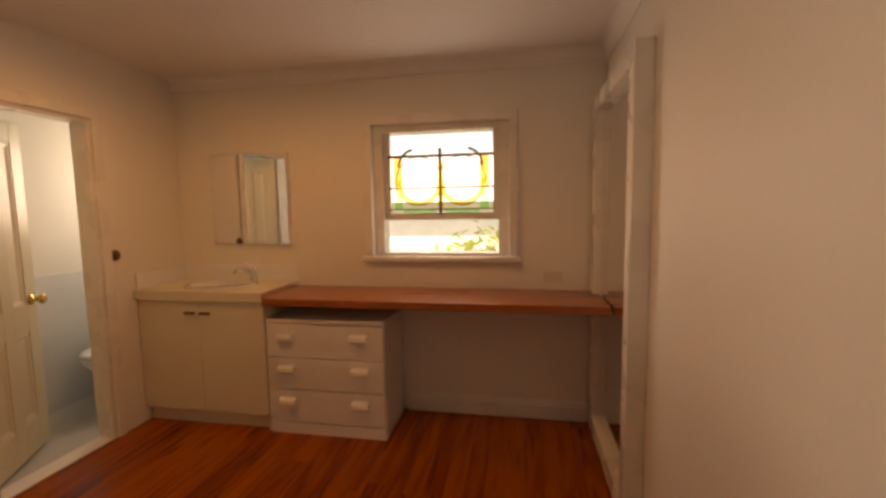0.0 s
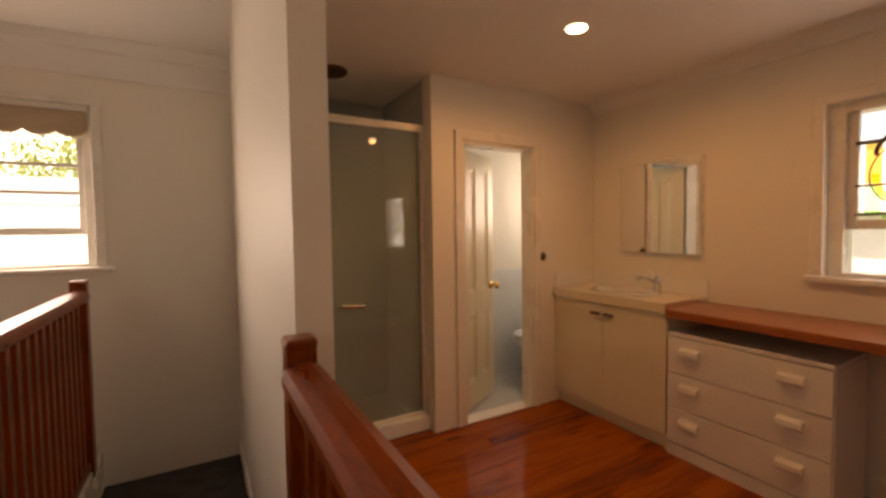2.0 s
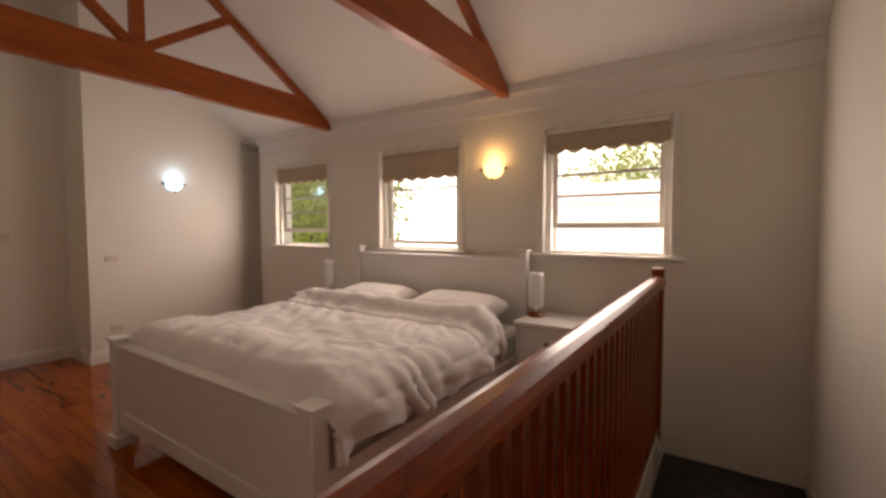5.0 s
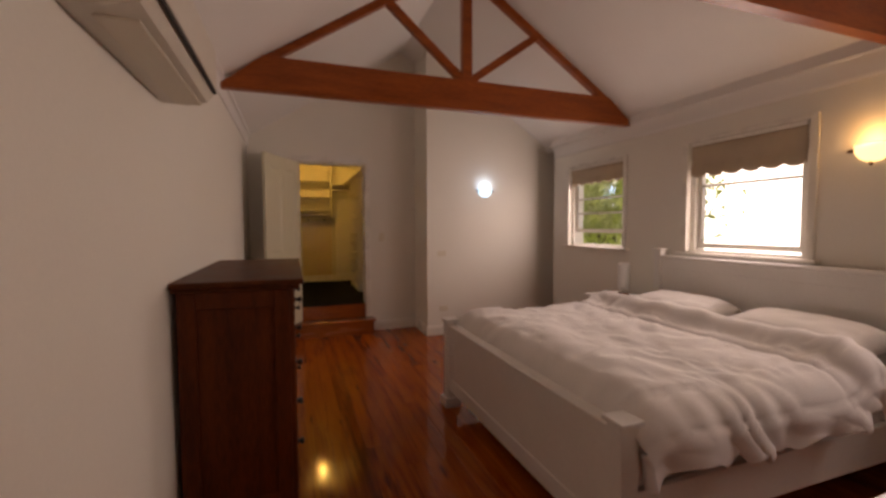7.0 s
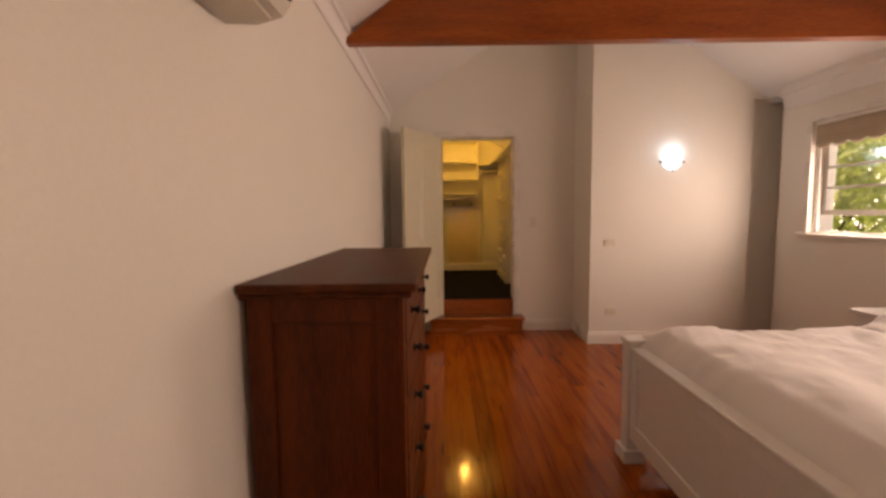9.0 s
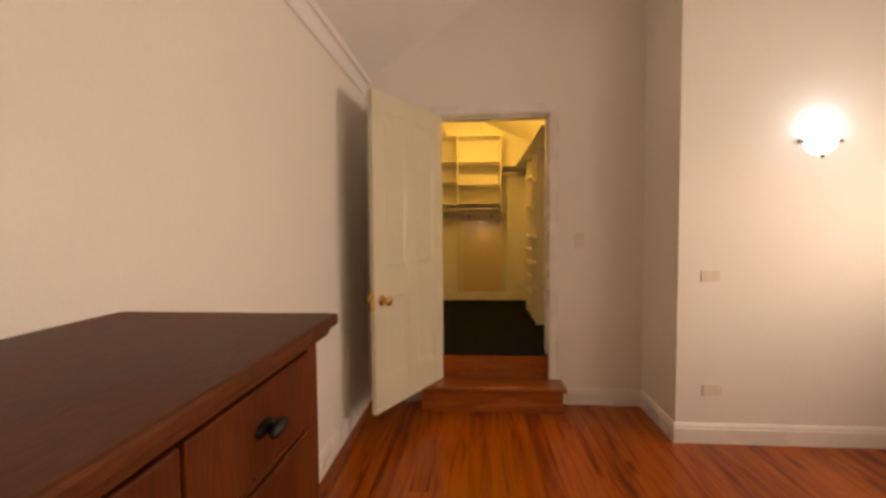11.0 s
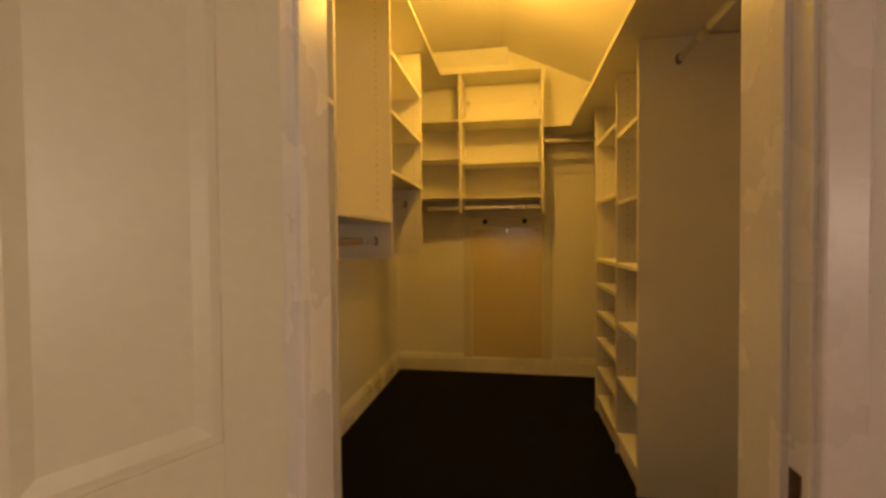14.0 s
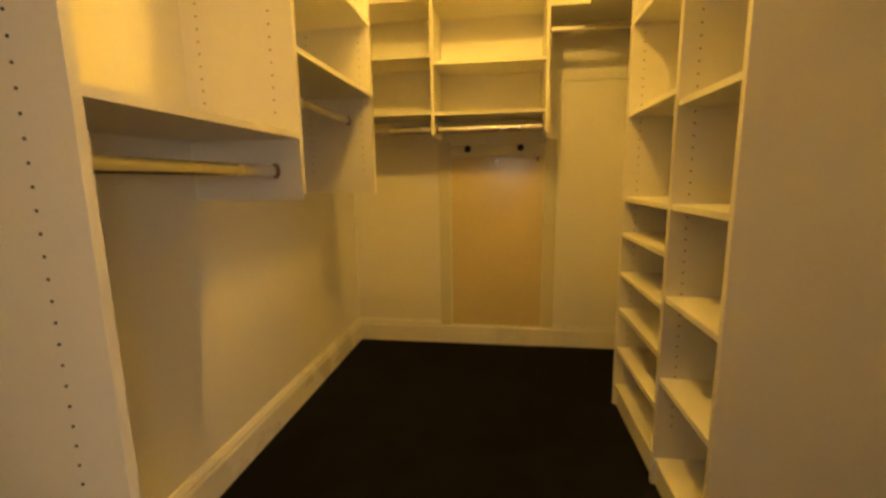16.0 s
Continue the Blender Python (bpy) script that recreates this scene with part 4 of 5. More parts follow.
hb = bmesh.new()
bx(hb, BHX - 0.045, BHX + 0.045, BY0 + 0.0425, BY1 - 0.0425, 1.13, 1.16, 0.008)
bx(hb, BHX + 0.016, BHX + 0.03, BY0 + 0.0425, BY1 - 0.0425, 1.04, 1.13, 0.003)
part("headboard_rail", hb, WHITE, bed)
for y in (BY0, BY1):
    part("side_rail", box(BHX + 0.0425, BFX - 0.0425, y - 0.014, y + 0.014, 0.20, 0.40, 0.004), WHITE, bed)
for i in range(5):
    x = BHX + 0.3 + i * 0.4
    part("slat", box(x - 0.05, x + 0.05, BY0 + 0.015, BY1 - 0.015, 0.30, 0.32), WHITE, bed)
solo("mattress", box(BHX + 0.02, BFX - 0.045, BY0 + 0.03, BY1 - 0.03, 0.322, 0.60, 0.05), PILLOW, (-1.7, -1.85, 0.322), "white mattress on the bed frame", "mattress")

# duvet: a quilt that hangs over both long sides
def duvet():
    NX, NY = 200, 190
    x0, x1 = -2.22, BFX - 0.06
    yc = (BY0 + BY1) / 2
    half, drop = (BY1 - BY0) / 2 + 0.035, 0.23
    bm = bmesh.new()
    rows = []
    for i in range(NX + 1):
        u = i / NX
        x = x0 + (x1 - x0) * u
        row = []
        for j in range(NY + 1):
            s = (j / NY * 2 - 1) * (half + drop)
            a = abs(s)
            sg = 1 if s > 0 else -1
            wob = min(1.0, max(0.0, 0.5 + 1.1 * noise.noise((x * 7.5, sg, 0.0))))
            jag = 0.5 + 0.5 * noise.noise((x * 6.5, sg * 3.1, 1.7))
            ddrop = drop * (0.55 + 0.45 * wob * jag + 0.12 * jag)
            r = 0.09
            if a < half - r:
                y, z = a, 0.70
            else:
                t = (a - (half - r)) / (r + drop)
                if t < 0.3:
                    th = t / 0.3 * math.pi / 2
                    y, z = half - r + r * math.sin(th), 0.70 - r * (1 - math.cos(th))
                else:
                    k = (t - 0.3) / 0.7
                    y, z = half + 0.012 + 0.022 * k * math.sin(x * 19 + sg), 0.70 - r - ddrop * 0.75 * k
            py = yc + sg * y
            n1 = noise.noise((x * 2.2, py * 2.2, 0.3))
            n2 = noise.noise((x * 2.0 + py * 4.5, py * 2.2 - x * 5.5, 4.0))
            warp = 0.25 * noise.noise((x * 1.7, py * 1.7, 8.0))
            crease = 1 - abs(noise.noise((x * 3.4 + py * 1.2 + warp * 4, py * 5.2 - x * 2.4 + warp * 3, 9.0))) * 2.2
            fine = 1 - abs(noise.noise((x * 9 + py * 3 + warp * 6, py * 6 - x * 7, 2.0))) * 2.2
            gather = 1 - abs(noise.noise((x * 7.5 + a * 4.5 + warp * 9, a * 2.3, sg * 5.0))) * 2.4
            edge = 1.0 if a < half - r else 0.35
            near = max(0.0, min(1.0, (a - half + 0.42) / 0.42))
            z += edge * (0.018 * n1 + 0.012 * n2 + 0.010 * crease + 0.005 * fine * (0.5 + near)) - 0.012
            z += 0.017 * near ** 2.5 * (gather - 0.4) * max(0.15, 0.6 + 1.2 * n1) * (1.0 if a < half else 0.35)
            if a >= half - r:
                py += sg * 0.016 * gather
            # puffy rise across, roll at the head, round over at the foot
            z += 0.035 * math.exp(-((x - (x1 - 0.22)) / 0.22) ** 2) * (1 if a < half - r else 0.4)
            z += 0.085 * math.exp(-((x - x0 - 0.11) / 0.10) ** 2) * (1 if a < half else 0.6)
            z += 0.03 * max(0.0, 1 - (x - x0) / 0.9) * edge
            z -= 0.030 * math.exp(-((x - x0 - 0.34 - 0.03 * n1) / 0.028) ** 2) * edge
            ft = max(0.0, (x - (x1 - 0.10)) / 0.10)
            z -= 0.11 * ft ** 2.2 * (1 if a < half - r else 0.5)
            hd = max(0.0, (x0 + 0.06 - x) / 0.06)
            z -= 0.05 * hd ** 2
            row.append(bm.verts.new((x + 0.012 * n2, py, z)))
        rows.append(row)
    for a_, b_ in zip(rows, rows[1:]):
        for j in range(NY):
            bm.faces.new((a_[j], a_[j + 1], b_[j + 1], b_[j]))
    return smooth(bm)


qd = solo("duvet", duvet(), LINEN, (-1.4, -1.85, 0.60), "crumpled white cotton duvet spread over the bed", "duvet")
sm = qd.modifiers.new("thickness", 'SOLIDIFY')
sm.thickness, sm.offset = 0.05, -1
pts_q = [v_.co + qd.location for v_ in qd.data.vertices]
for i in range(5):
    for j in range(4):
        x, y = -1.86 + i * 0.26 + 0.06 * (j % 2), -2.5 + j * 0.42
        z = min(pts_q, key=lambda p_: (p_.x - x) ** 2 + (p_.y - y) ** 2).z
        part("tuft", box(x - 0.024, x + 0.024, y - 0.006, y + 0.006, z - 0.004, z + 0.006, 0.001), BARK, qd, "small dark tuft")


def pillow(cx_, cy_, rot, label):
    bm = bmesh.new()
    n = 22
    lx, ly, th = 0.25, 0.40, 0.125
    grid = {}
    for side in (1, -1):
        for i in range(n + 1):
            for j in range(n + 1):
                u, v_ = i / n * 2 - 1, j / n * 2 - 1
                if side < 0 and (abs(u) == 1 or abs(v_) == 1):
                    grid[side, i, j] = grid[1, i, j]
                    continue
                k = (1 - u ** 4) * (1 - v_ ** 4)
                pin = 1 - 0.10 * (1 - abs(v_)) * abs(u) ** 3
                h = th * k ** 0.45 + 0.008 * noise.noise((u * 3 + cy_, v_ * 3, side))
                grid[side, i, j] = bm.verts.new((u * lx * pin, v_ * ly * (1 - 0.06 * (1 - abs(u)) * abs(v_) ** 3), side * h * (1 if side > 0 else 0.7)))
        for i in range(n):
            for j in range(n):
                q = [grid[side, i, j], grid[side, i + 1, j], grid[side, i + 1, j + 1], grid[side, i, j + 1]]
                bm.faces.new(q if side > 0 else q[::-1])
    bmesh.ops.recalc_face_normals(bm, faces=bm.faces[:])
    ob = new("pillow", mesh_of("pillow", smooth(bm), PILLOW))
    ob.matrix_world = pose(cx_, cy_, 0.735, 0, rot, 0)
    tagged(ob, label, "pillow", "bed pillows")


pillow(-2.50, -2.30, 8, "plump white pillow at the bed head")
pillow(-2.50, -1.40, 8, "plump white pillow at the bed head")

# ---------------------------------------------------------------- nightstands and lamps
def nightstand(cy_, label):
    t = thing("nightstand", (-2.66, cy_, 0), label, "nightstand", "nightstands beside the bed")
    x0, x1, y0, y1 = -2.88, -2.45, cy_ - 0.24, cy_ + 0.24
    part("top", box(x0 - 0.01, x1 + 0.025, y0 - 0.02, y1 + 0.02, 0.695, 0.72, 0.006), WHITE, t)
    b_ = bmesh.new()
    bx(b_, x0, x1, y0, y0 + 0.02, 0.10, 0.695)
    bx(b_, x0, x1, y1 - 0.02, y1, 0.10, 0.695)
    bx(b_, x0, x0 + 0.015, y0 + 0.02, y1 - 0.02, 0.10, 0.695)
    bx(b_, x0 + 0.015, x1 - 0.02, y0 + 0.02, y1 - 0.02, 0.10, 0.12)
    bx(b_, x1 - 0.02, x1, y0 + 0.02, y1 - 0.02, 0.10, 0.13)
    part("body", b_, WHITE, t)
    for yy in (y0 + 0.022, y1 - 0.022):
        for xx in (x0 + 0.022, x1 - 0.022):
            part("leg", box(xx - 0.02, xx + 0.02, yy - 0.02, yy + 0.02, 0, 0.10, 0.003), WHITE, t)
    for z0, z1 in ((0.135, 0.405), (0.412, 0.688)):
        dr = part("drawer", box(x1 - 0.018, x1 + 0.006, y0 + 0.025, y1 - 0.025, z0, z1, 0.004), WHITE, t)
        zc = (z0 + z1) / 2 + 0.03
        bm = lathe(bmesh.new(), [(0.008, 0), (0.008, 0.012), (0.017, 0.018), (0.016, 0.028), (0.0, 0.031)], Matrix.Translation((x1 + 0.006, cy_, zc)) @ pose(0, 0, 0, 0, 90, 0), seg=16)
        part("knob", smooth(bm), BRONZE, dr, "dark round knob")


def bedside_lamp(x, y, label):
    t = thing("table_lamp", (x, y, 0.72), label, "lamp", "bedside lamps")
    part("base", lathe(bmesh.new(), [(0.062, 0.721), (0.064, 0.74), (0.05, 0.752), (0.02, 0.756)], Matrix.Translation((x, y, 0)), seg=24), STEP, t, "turned timber base")
    part("stem", cyl(bmesh.new(), 0.011, (x, y, 0.754), (x, y, 0.84)), CHROME, t)
    part("shade", smooth(lathe(bmesh.new(), [(0.052, 0.79), (0.058, 0.83), (0.058, 1.03), (0.052, 1.06), (0.046, 1.06), (0.052, 1.03), (0.052, 0.83), (0.046, 0.79)], Matrix.Translation((x, y, 0)), seg=28)), LAMPGLASS, t, "frosted glass cylinder shade")


nightstand(-0.58, "white two drawer nightstand between bed and balustrade")
nightstand(-3.14, "white two drawer nightstand on the window side of the bed")
bedside_lamp(-2.68, -0.76, "glass bedside lamp on a timber base")
bedside_lamp(-2.68, -3.10, "glass bedside lamp on a timber base")

# ---------------------------------------------------------------- tallboy
tb = thing("chest_of_drawers", (0.77, -2.4, 0), "dark stained timber tallboy with black drawer knobs", "drawers")
CX0, CX1, CY0, CY1, CH = 0.53, 1.015, -3.05, -1.75, 1.165
bm = box(CX0 - 0.045, E - 0.004, CY0 - 0.04, CY1 + 0.04, CH + 0.008, CH + 0.036, 0.007)
bx(bm, CX0 - 0.028, E - 0.006, CY0 - 0.024, CY1 + 0.024, CH - 0.012, CH + 0.008, 0.006)
part("top", bm, CHEST_TOP, tb)
for y in (CY0, CY1 - 0.024):
    part("side_panel", box(CX0 + 0.02, CX1, y + 0.004, y + 0.020, 0.06, CH - 0.013), CHEST, tb)
part("back_panel", box(CX1 - 0.012, CX1, CY0 + 0.024, CY1 - 0.024, 0.06, CH - 0.013), CHEST, tb)
part("bottom_panel", box(CX0 + 0.03, CX1 - 0.012, CY0 + 0.024, CY1 - 0.024, 0.08, 0.10), CHEST, tb)
for y, s in ((CY0, -1), (CY1, 1)):
    a, b_ = sorted((y, y - s * 0.02))
    ya, yb = sorted((y + s * 0.0, y + s * 0.012))
    bm = bmesh.new()
    bx(bm, CX0 + 0.02, CX0 + 0.085, ya, yb, 0.0, CH - 0.013, 0.003)
    bx(bm, CX1 - 0.075, CX1, ya, yb, 0.0, CH - 0.013, 0.003)
    bx(bm, CX0 + 0.085, CX1 - 0.075, ya, yb, CH - 0.09, CH - 0.013, 0.003)
    bx(bm, CX0 + 0.085, CX1 - 0.075, ya, yb, 0.06, 0.17, 0.003)
    part("side_frame", bm, CHEST, tb)
bm = bmesh.new()
for ya, yb in ((CY0 - 0.012, CY0 + 0.045), (CY1 - 0.045, CY1 + 0.012)):
    bx(bm, CX0, CX0 + 0.02, ya, yb, 0, CH - 0.013, 0.003)
rowsz = [(0.13, 0.345), (0.36, 0.575), (0.59, 0.79), (0.805, 0.965), (0.98, 1.135)]
for z in (0.07, 0.345, 0.575, 0.79, 0.965, 1.135):
    bx(bm, CX0, CX0 + 0.02, CY0 + 0.045, CY1 - 0.045, z, z + (0.06 if z < 0.1 else 0.015), 0.002)
part("front_frame", bm, CHEST, tb)
for r, (z0, z1) in enumerate(rowsz):
    k = 3 if r == 4 else 2
    for i in range(k):
        ya = CY0 + 0.045 + (CY1 - CY0 - 0.09) * i / k + 0.004
        yb = CY0 + 0.045 + (CY1 - CY0 - 0.09) * (i + 1) / k - 0.004
        dr = part("drawer", box(CX0 - 0.004, CX0 + 0.016, ya, yb, z0 + 0.004, z1 - 0.004, 0.004), CHEST, tb)
        yc_, zc = (ya + yb) / 2, (z0 + z1) / 2
        at = Matrix.Translation((CX0 - 0.004, yc_, zc)) @ pose(0, 0, 0, 0, -90, 0)
        bm = lathe(bmesh.new(), [(0.018, 0), (0.018, 0.003), (0.008, 0.006), (0.008, 0.016), (0.014, 0.020), (0.018, 0.026), (0.015, 0.033), (0.0, 0.036)], at, 18, False, 0.85, 1.75)
        smooth(bm)
        part("knob", bm, BLACK, dr, "black iron knob")

# ---------------------------------------------------------------- air conditioner
DZA = -0.09
ac = thing("air_conditioner", (E, -1.30, 1.97), "aged white split system air conditioner high on the wall", "air conditioner")
AY0, AY1 = -1.74, -0.86
pts = [(E - 0.002, 2.06), (E - 0.10, 2.055), (E - 0.175, 2.075), (E - 0.20, 2.11), (E - 0.205, 2.20), (E - 0.19, 2.31), (E - 0.15, 2.345), (E - 0.002, 2.35)]
part("body", prism(bmesh.new(), [(u, v_ + DZA) for u, v_ in pts], "y", AY0, AY1), ACWHITE, ac)
part("front_panel", box(E - 0.214, E - 0.204, AY0 + 0.012, AY1 - 0.012, 2.035, 2.20, 0.004), ACWHITE, ac)
part("louvre", box(E - 0.16, E - 0.06, AY0 + 0.05, AY1 - 0.05, 1.956, 1.964, 0.003), PLASTIC, ac)
# solid strip, no slot is cut; its colour is the slot's shade
part("slot_shade_strip", box(E - 0.213, E - 0.2035, AY0 + 0.03, AY1 - 0.03, 2.015, 2.028), GAP_SHADE, ac, "dark strip painted as the shaded air slot")

# ---------------------------------------------------------------- wall sconces
def sconce(m, glow, label):
    """Half bowl of glass on a wall; local y points into the room."""
    t = thing("wall_sconce", (0, 0, 0), label, "wall lamp", "bedroom wall lamps")
    prof = [(0.0, -0.075), (0.040, -0.069), (0.072, -0.048), (0.092, -0.018), (0.098, 0.015), (0.100, 0.035)]
    part("bowl", smooth(lathe(bmesh.new(), prof, None, 24, True, 1.0, 0.8)), glow, t, "glowing glass bowl").modifiers.new("thickness", 'SOLIDIFY').thickness = 0.004
    part("back_plate", box(-0.06, 0.06, 0.0, 0.014, -0.06, 0.03, 0.004), TRIM, t)
    for s_ in (-1, 1):
        part("side_clip", cyl(bmesh.new(), 0.010, (s_ * 0.094, 0.012, 0.005), (s_ * 0.128, 0.012, 0.005), seg=12), BRONZE, t)
    part("finial", smooth(lathe(bmesh.new(), [(0.0, -0.102), (0.010, -0.095), (0.011, -0.085), (0.005, -0.076), (0.0, -0.074)], Matrix.Translation((0, 0.03, 0)), 14)), BRONZE, t)
    t.matrix_world = m


sconce(pose(W, -1.25, 1.915, 0, 0, -90), WARM_GLOW, "half bowl glass wall sconce glowing warm yellow")
sconce(pose(-1.96, -4.925, 1.915), COOL_GLOW, "half bowl glass wall sconce glowing cool white")

# ---------------------------------------------------------------- doorway to the dressing room
a = bmesh.new()
bx(a, DX0 - 0.07, DX0 - 0.006, S, S + 0.018, 0.195, DZ1 + 0.07, 0.006)
bx(a, DX1 + 0.006, DX1 + 0.07, S, S + 0.018, 0.195, DZ1 + 0.07, 0.006)
bx(a, DX0 - 0.07, DX1 + 0.07, S, S + 0.020, DZ1 + 0.006, DZ1 + 0.072, 0.006)
bx(a, DX0 - 0.02, DX0 + 0.001, S - 0.20, S + 0.004, 0.195, DZ1, 0.002)
bx(a, DX1 - 0.001, DX1 + 0.02, S - 0.20, S + 0.004, 0.195, DZ1, 0.002)
bx(a, DX0, DX1, S - 0.20, S + 0.004, DZ1 - 0.004, DZ1 + 0.02, 0.002)
bx(a, DX0 + 0.001, DX0 + 0.013, S - 0.075, S - 0.045, 0.385, DZ1 - 0.016, 0.002)
bx(a, DX1 - 0.013, DX1 - 0.001, S - 0.075, S - 0.045, 0.385, DZ1 - 0.016, 0.002)
bx(a, DX0 + 0.001, DX1 - 0.001, S - 0.075, S - 0.045, DZ1 - 0.016, DZ1 - 0.004, 0.002)
structure("trim_door", a, TRIM, "cream painted door frame")
structure("trim_strike_plate", box(DX0 + 0.001, DX0 + 0.003, S - 0.04, S - 0.012, 0.99, 1.07), BRONZE)
sp = thing("timber_steps", (0.02, -5.4, 0), "varnished orange timber steps up to the dressing room", "steps")
part("tread", box(-0.52, 0.60, S + 0.002, -5.275, 0.165, 0.195, 0.008), STEP, sp)
part("tread_inner", box(DX0 + 0.001, DX1 - 0.001, S - 0.03, S + 0.002, 0.165, 0.195), STEP, sp)
part("riser", box(-0.495, 0.58, -5.315, -5.297, 0.0, 0.165, 0.002), STEP, sp)
part("riser_end", box(-0.495, -0.478, S + 0.002, -5.315, 0.0, 0.165, 0.002), STEP, sp)
part("riser_upper", box(DX0 + 0.001, DX1 - 0.001, S - 0.03, S - 0.012, 0.195, 0.376, 0.002), STEP, sp)
panel_door("dressing_room_door", pose(DX1 - 0.004, S + 0.024, 0.205, 0, 0, 62.5), 0.815, 2.07, 0.036, DOOR, "cream four panel door standing open against the wall", 0.735)

# ---------------------------------------------------------------- dressing room
CW, CE, CS = -0.85, 0.955, -8.137
structure("floor_carpet", box(CW, CE, CS, S - 0.118, 0.20, CLOSET_Z), CARPET, "charcoal carpet")
structure("floor_carpet_sill", box(DX0 + 0.002, DX1 - 0.002, S - 0.118, S - 0.008, 0.377, CLOSET_Z, 0.003), CARPET)
wall("wall_closet_east", "x", CE, E + 0.2, CS - 0.1, S - 0.11, 0.2, 3.1)
wall("wall_closet_west", "x", CW - 0.1, CW, CS - 0.1, S - 0.11, 0.2, 3.1)
wall("wall_closet_south", "y", CS - 0.1, CS, CW - 0.1, CE, 0.2, 3.1)
structure("wall_closet_north", box(DX1 + 0.02, CE, S - 0.198, S - 0.19, 0.2, 3.0), WALL)
g = bmesh.new()
prism(g, [(CE + 0.05, 2.92), (0.10, 2.92), (CW - 0.05, 2.45), (CW - 0.05, 3.1), (CE + 0.05, 3.1)], "y", CS - 0.05, S - 0.06)
structure("ceiling_closet", g, CEIL, "sloping plaster ceiling")
structure("cornice_closet", prism(bmesh.new(), [(CS, 2.80), (CS + 0.015, 2.80), (CS + 0.05, 2.87), (CS + 0.055, 2.905), (CS, 2.905)], "x", 0.05, CE), CEIL)
skirting("baseboard_closet_east", "x", CE, -1, CS, -6.13, CLOSET_Z, 0.14)
skirting("baseboard_closet_south", "y", CS, 1, 0.41, CE - 0.018, CLOSET_Z, 0.14)
skirting("baseboard_closet_south_corner", "y", CS, 1, CW, -0.27, CLOSET_Z, 0.14)
structure("baseboard_panel", box(-0.27, 0.41, CS, CS + 0.026, CLOSET_Z, 0.50, 0.006), TRIM)
pn = bmesh.new()
bx(pn, 0.345, 0.41, CS, CS + 0.018, 0.50, 1.62, 0.004)
bx(pn, -0.27, -0.205, CS, CS + 0.018, 0.50, 1.62, 0.004)
structure("trim_back_panel", box(-0.199, 0.339, CS, CS + 0.006, 0.508, 1.528, 0.002), OLDDOOR, "old glossy beige door panel fixed to the wall")
structure("trim_back_frame", pn, DOOR, "old painted door panel fixed to the wall")
hk = thing("hook_rail", (0.08, CS + 0.02, 1.57), "painted rail with dark and metal coat hooks", "hook rail")
part("board", box(-0.205, 0.345, CS + 0.002, CS + 0.022, 1.535, 1.60, 0.004), DOOR, hk)
for x in (0.235, -0.065):
    m = Matrix.Translation((x, CS + 0.022, 1.575)) @ pose(0, 0, 0, -90, 0, 0)
    part("knob", smooth(lathe(bmesh.new(), [(0.008, 0), (0.008, 0.012), (0.019, 0.02), (0.019, 0.034), (0.0, 0.038)], m, 16)), BLACK, hk, "dark round peg")
for x, z in ((0.07, 1.50), (-0.165, 1.515)):
    bm = bmesh.new()
    cyl(bm, 0.010, (x, CS + 0.010, z), (x, CS + 0.016, z), seg=12)
    cyl(bm, 0.004, (x, CS + 0.016, z), (x, CS + 0.05, z - 0.012), seg=10)
    cyl(bm, 0.006, (x, CS + 0.05, z - 0.012), (x, CS + 0.056, z + 0.004), seg=10)
    part("hook", bm, CHROME, hk, "small metal hook")

T = 0.017


# raised dots; the shade inside each hole is only their dark colour
def pins(bm, axis, face, sgn, us, z0, z1, step=0.034):
    z = z0
    while z < z1:
        for u in us:
            if axis == "y":
                cyl(bm, 0.0028, (u, face, z), (u, face + sgn * 0.0012, z), seg=6)
            else:
                cyl(bm, 0.0028, (face, u, z), (face + sgn * 0.0012, u, z), seg=6)
        z += step


def oval(p0, p1, w, h):
    """Upright oval bar between two points."""
    p0, p1 = Vector(p0), Vector(p1)
    bm = bmesh.new()
    cyl(bm, 1.0, (0, 0, 0), (0, 0, (p1 - p0).length), seg=20)
    d = (p1 - p0).normalized()
    side = d.cross(Vector((0, 0, 1)))
    for v in bm.verts:
        v.co = p0 + side * (v.co.x * w) + Vector((0, 0, 1)) * (v.co.y * h) + d * v.co.z
    bmesh.ops.recalc_face_normals(bm, faces=bm.faces)
    return bm


def rod(parent, p0, p1, mat=None):
    part("hanging_rod", oval(p0, p1, 0.0085, 0.016), mat or SATIN, parent, "satin metal hanging rod")
    d = (Vector(p1) - Vector(p0)).normalized()
    for p_, k in ((Vector(p0), 1), (Vector(p1), -1)):
        part("rod_socket", oval(p_ + d * (k * 0.0005), p_ + d * (k * 0.009), 0.0125, 0.022), BRONZE, parent, "dark rod socket")


# east side
LX = 0.605
ls = thing("wardrobe_unit", (0.78, -6.1, CLOSET_Z), "white melamine hanging bay with a tall gable", "wardrobe", "dressing room units")
part("gable", box(LX, CE - 0.002, -6.11 - T, -6.11, CLOSET_Z, 2.64), MELAMINE, ls)
pm = bmesh.new()
pins(pm, "y", -6.11, 1, (LX + 0.085, CE - 0.04), 0.55, 2.55)
part("pin_hole_dots", pm, GAP_SHADE, ls)["kind"] = "stuff"
part("shelf", box(LX, CE - 0.002, -6.11, -5.70, 1.885, 1.885 + T), MELAMINE, ls)
part("end_gable", box(LX, CE - 0.002, -5.70, -5.70 + T, 1.60, 2.64), MELAMINE, ls)
l1 = thing("wardrobe_unit", (0.78, -6.45, 1.35), "white melamine hanging bay with one low shelf", "wardrobe", "dressing room units")
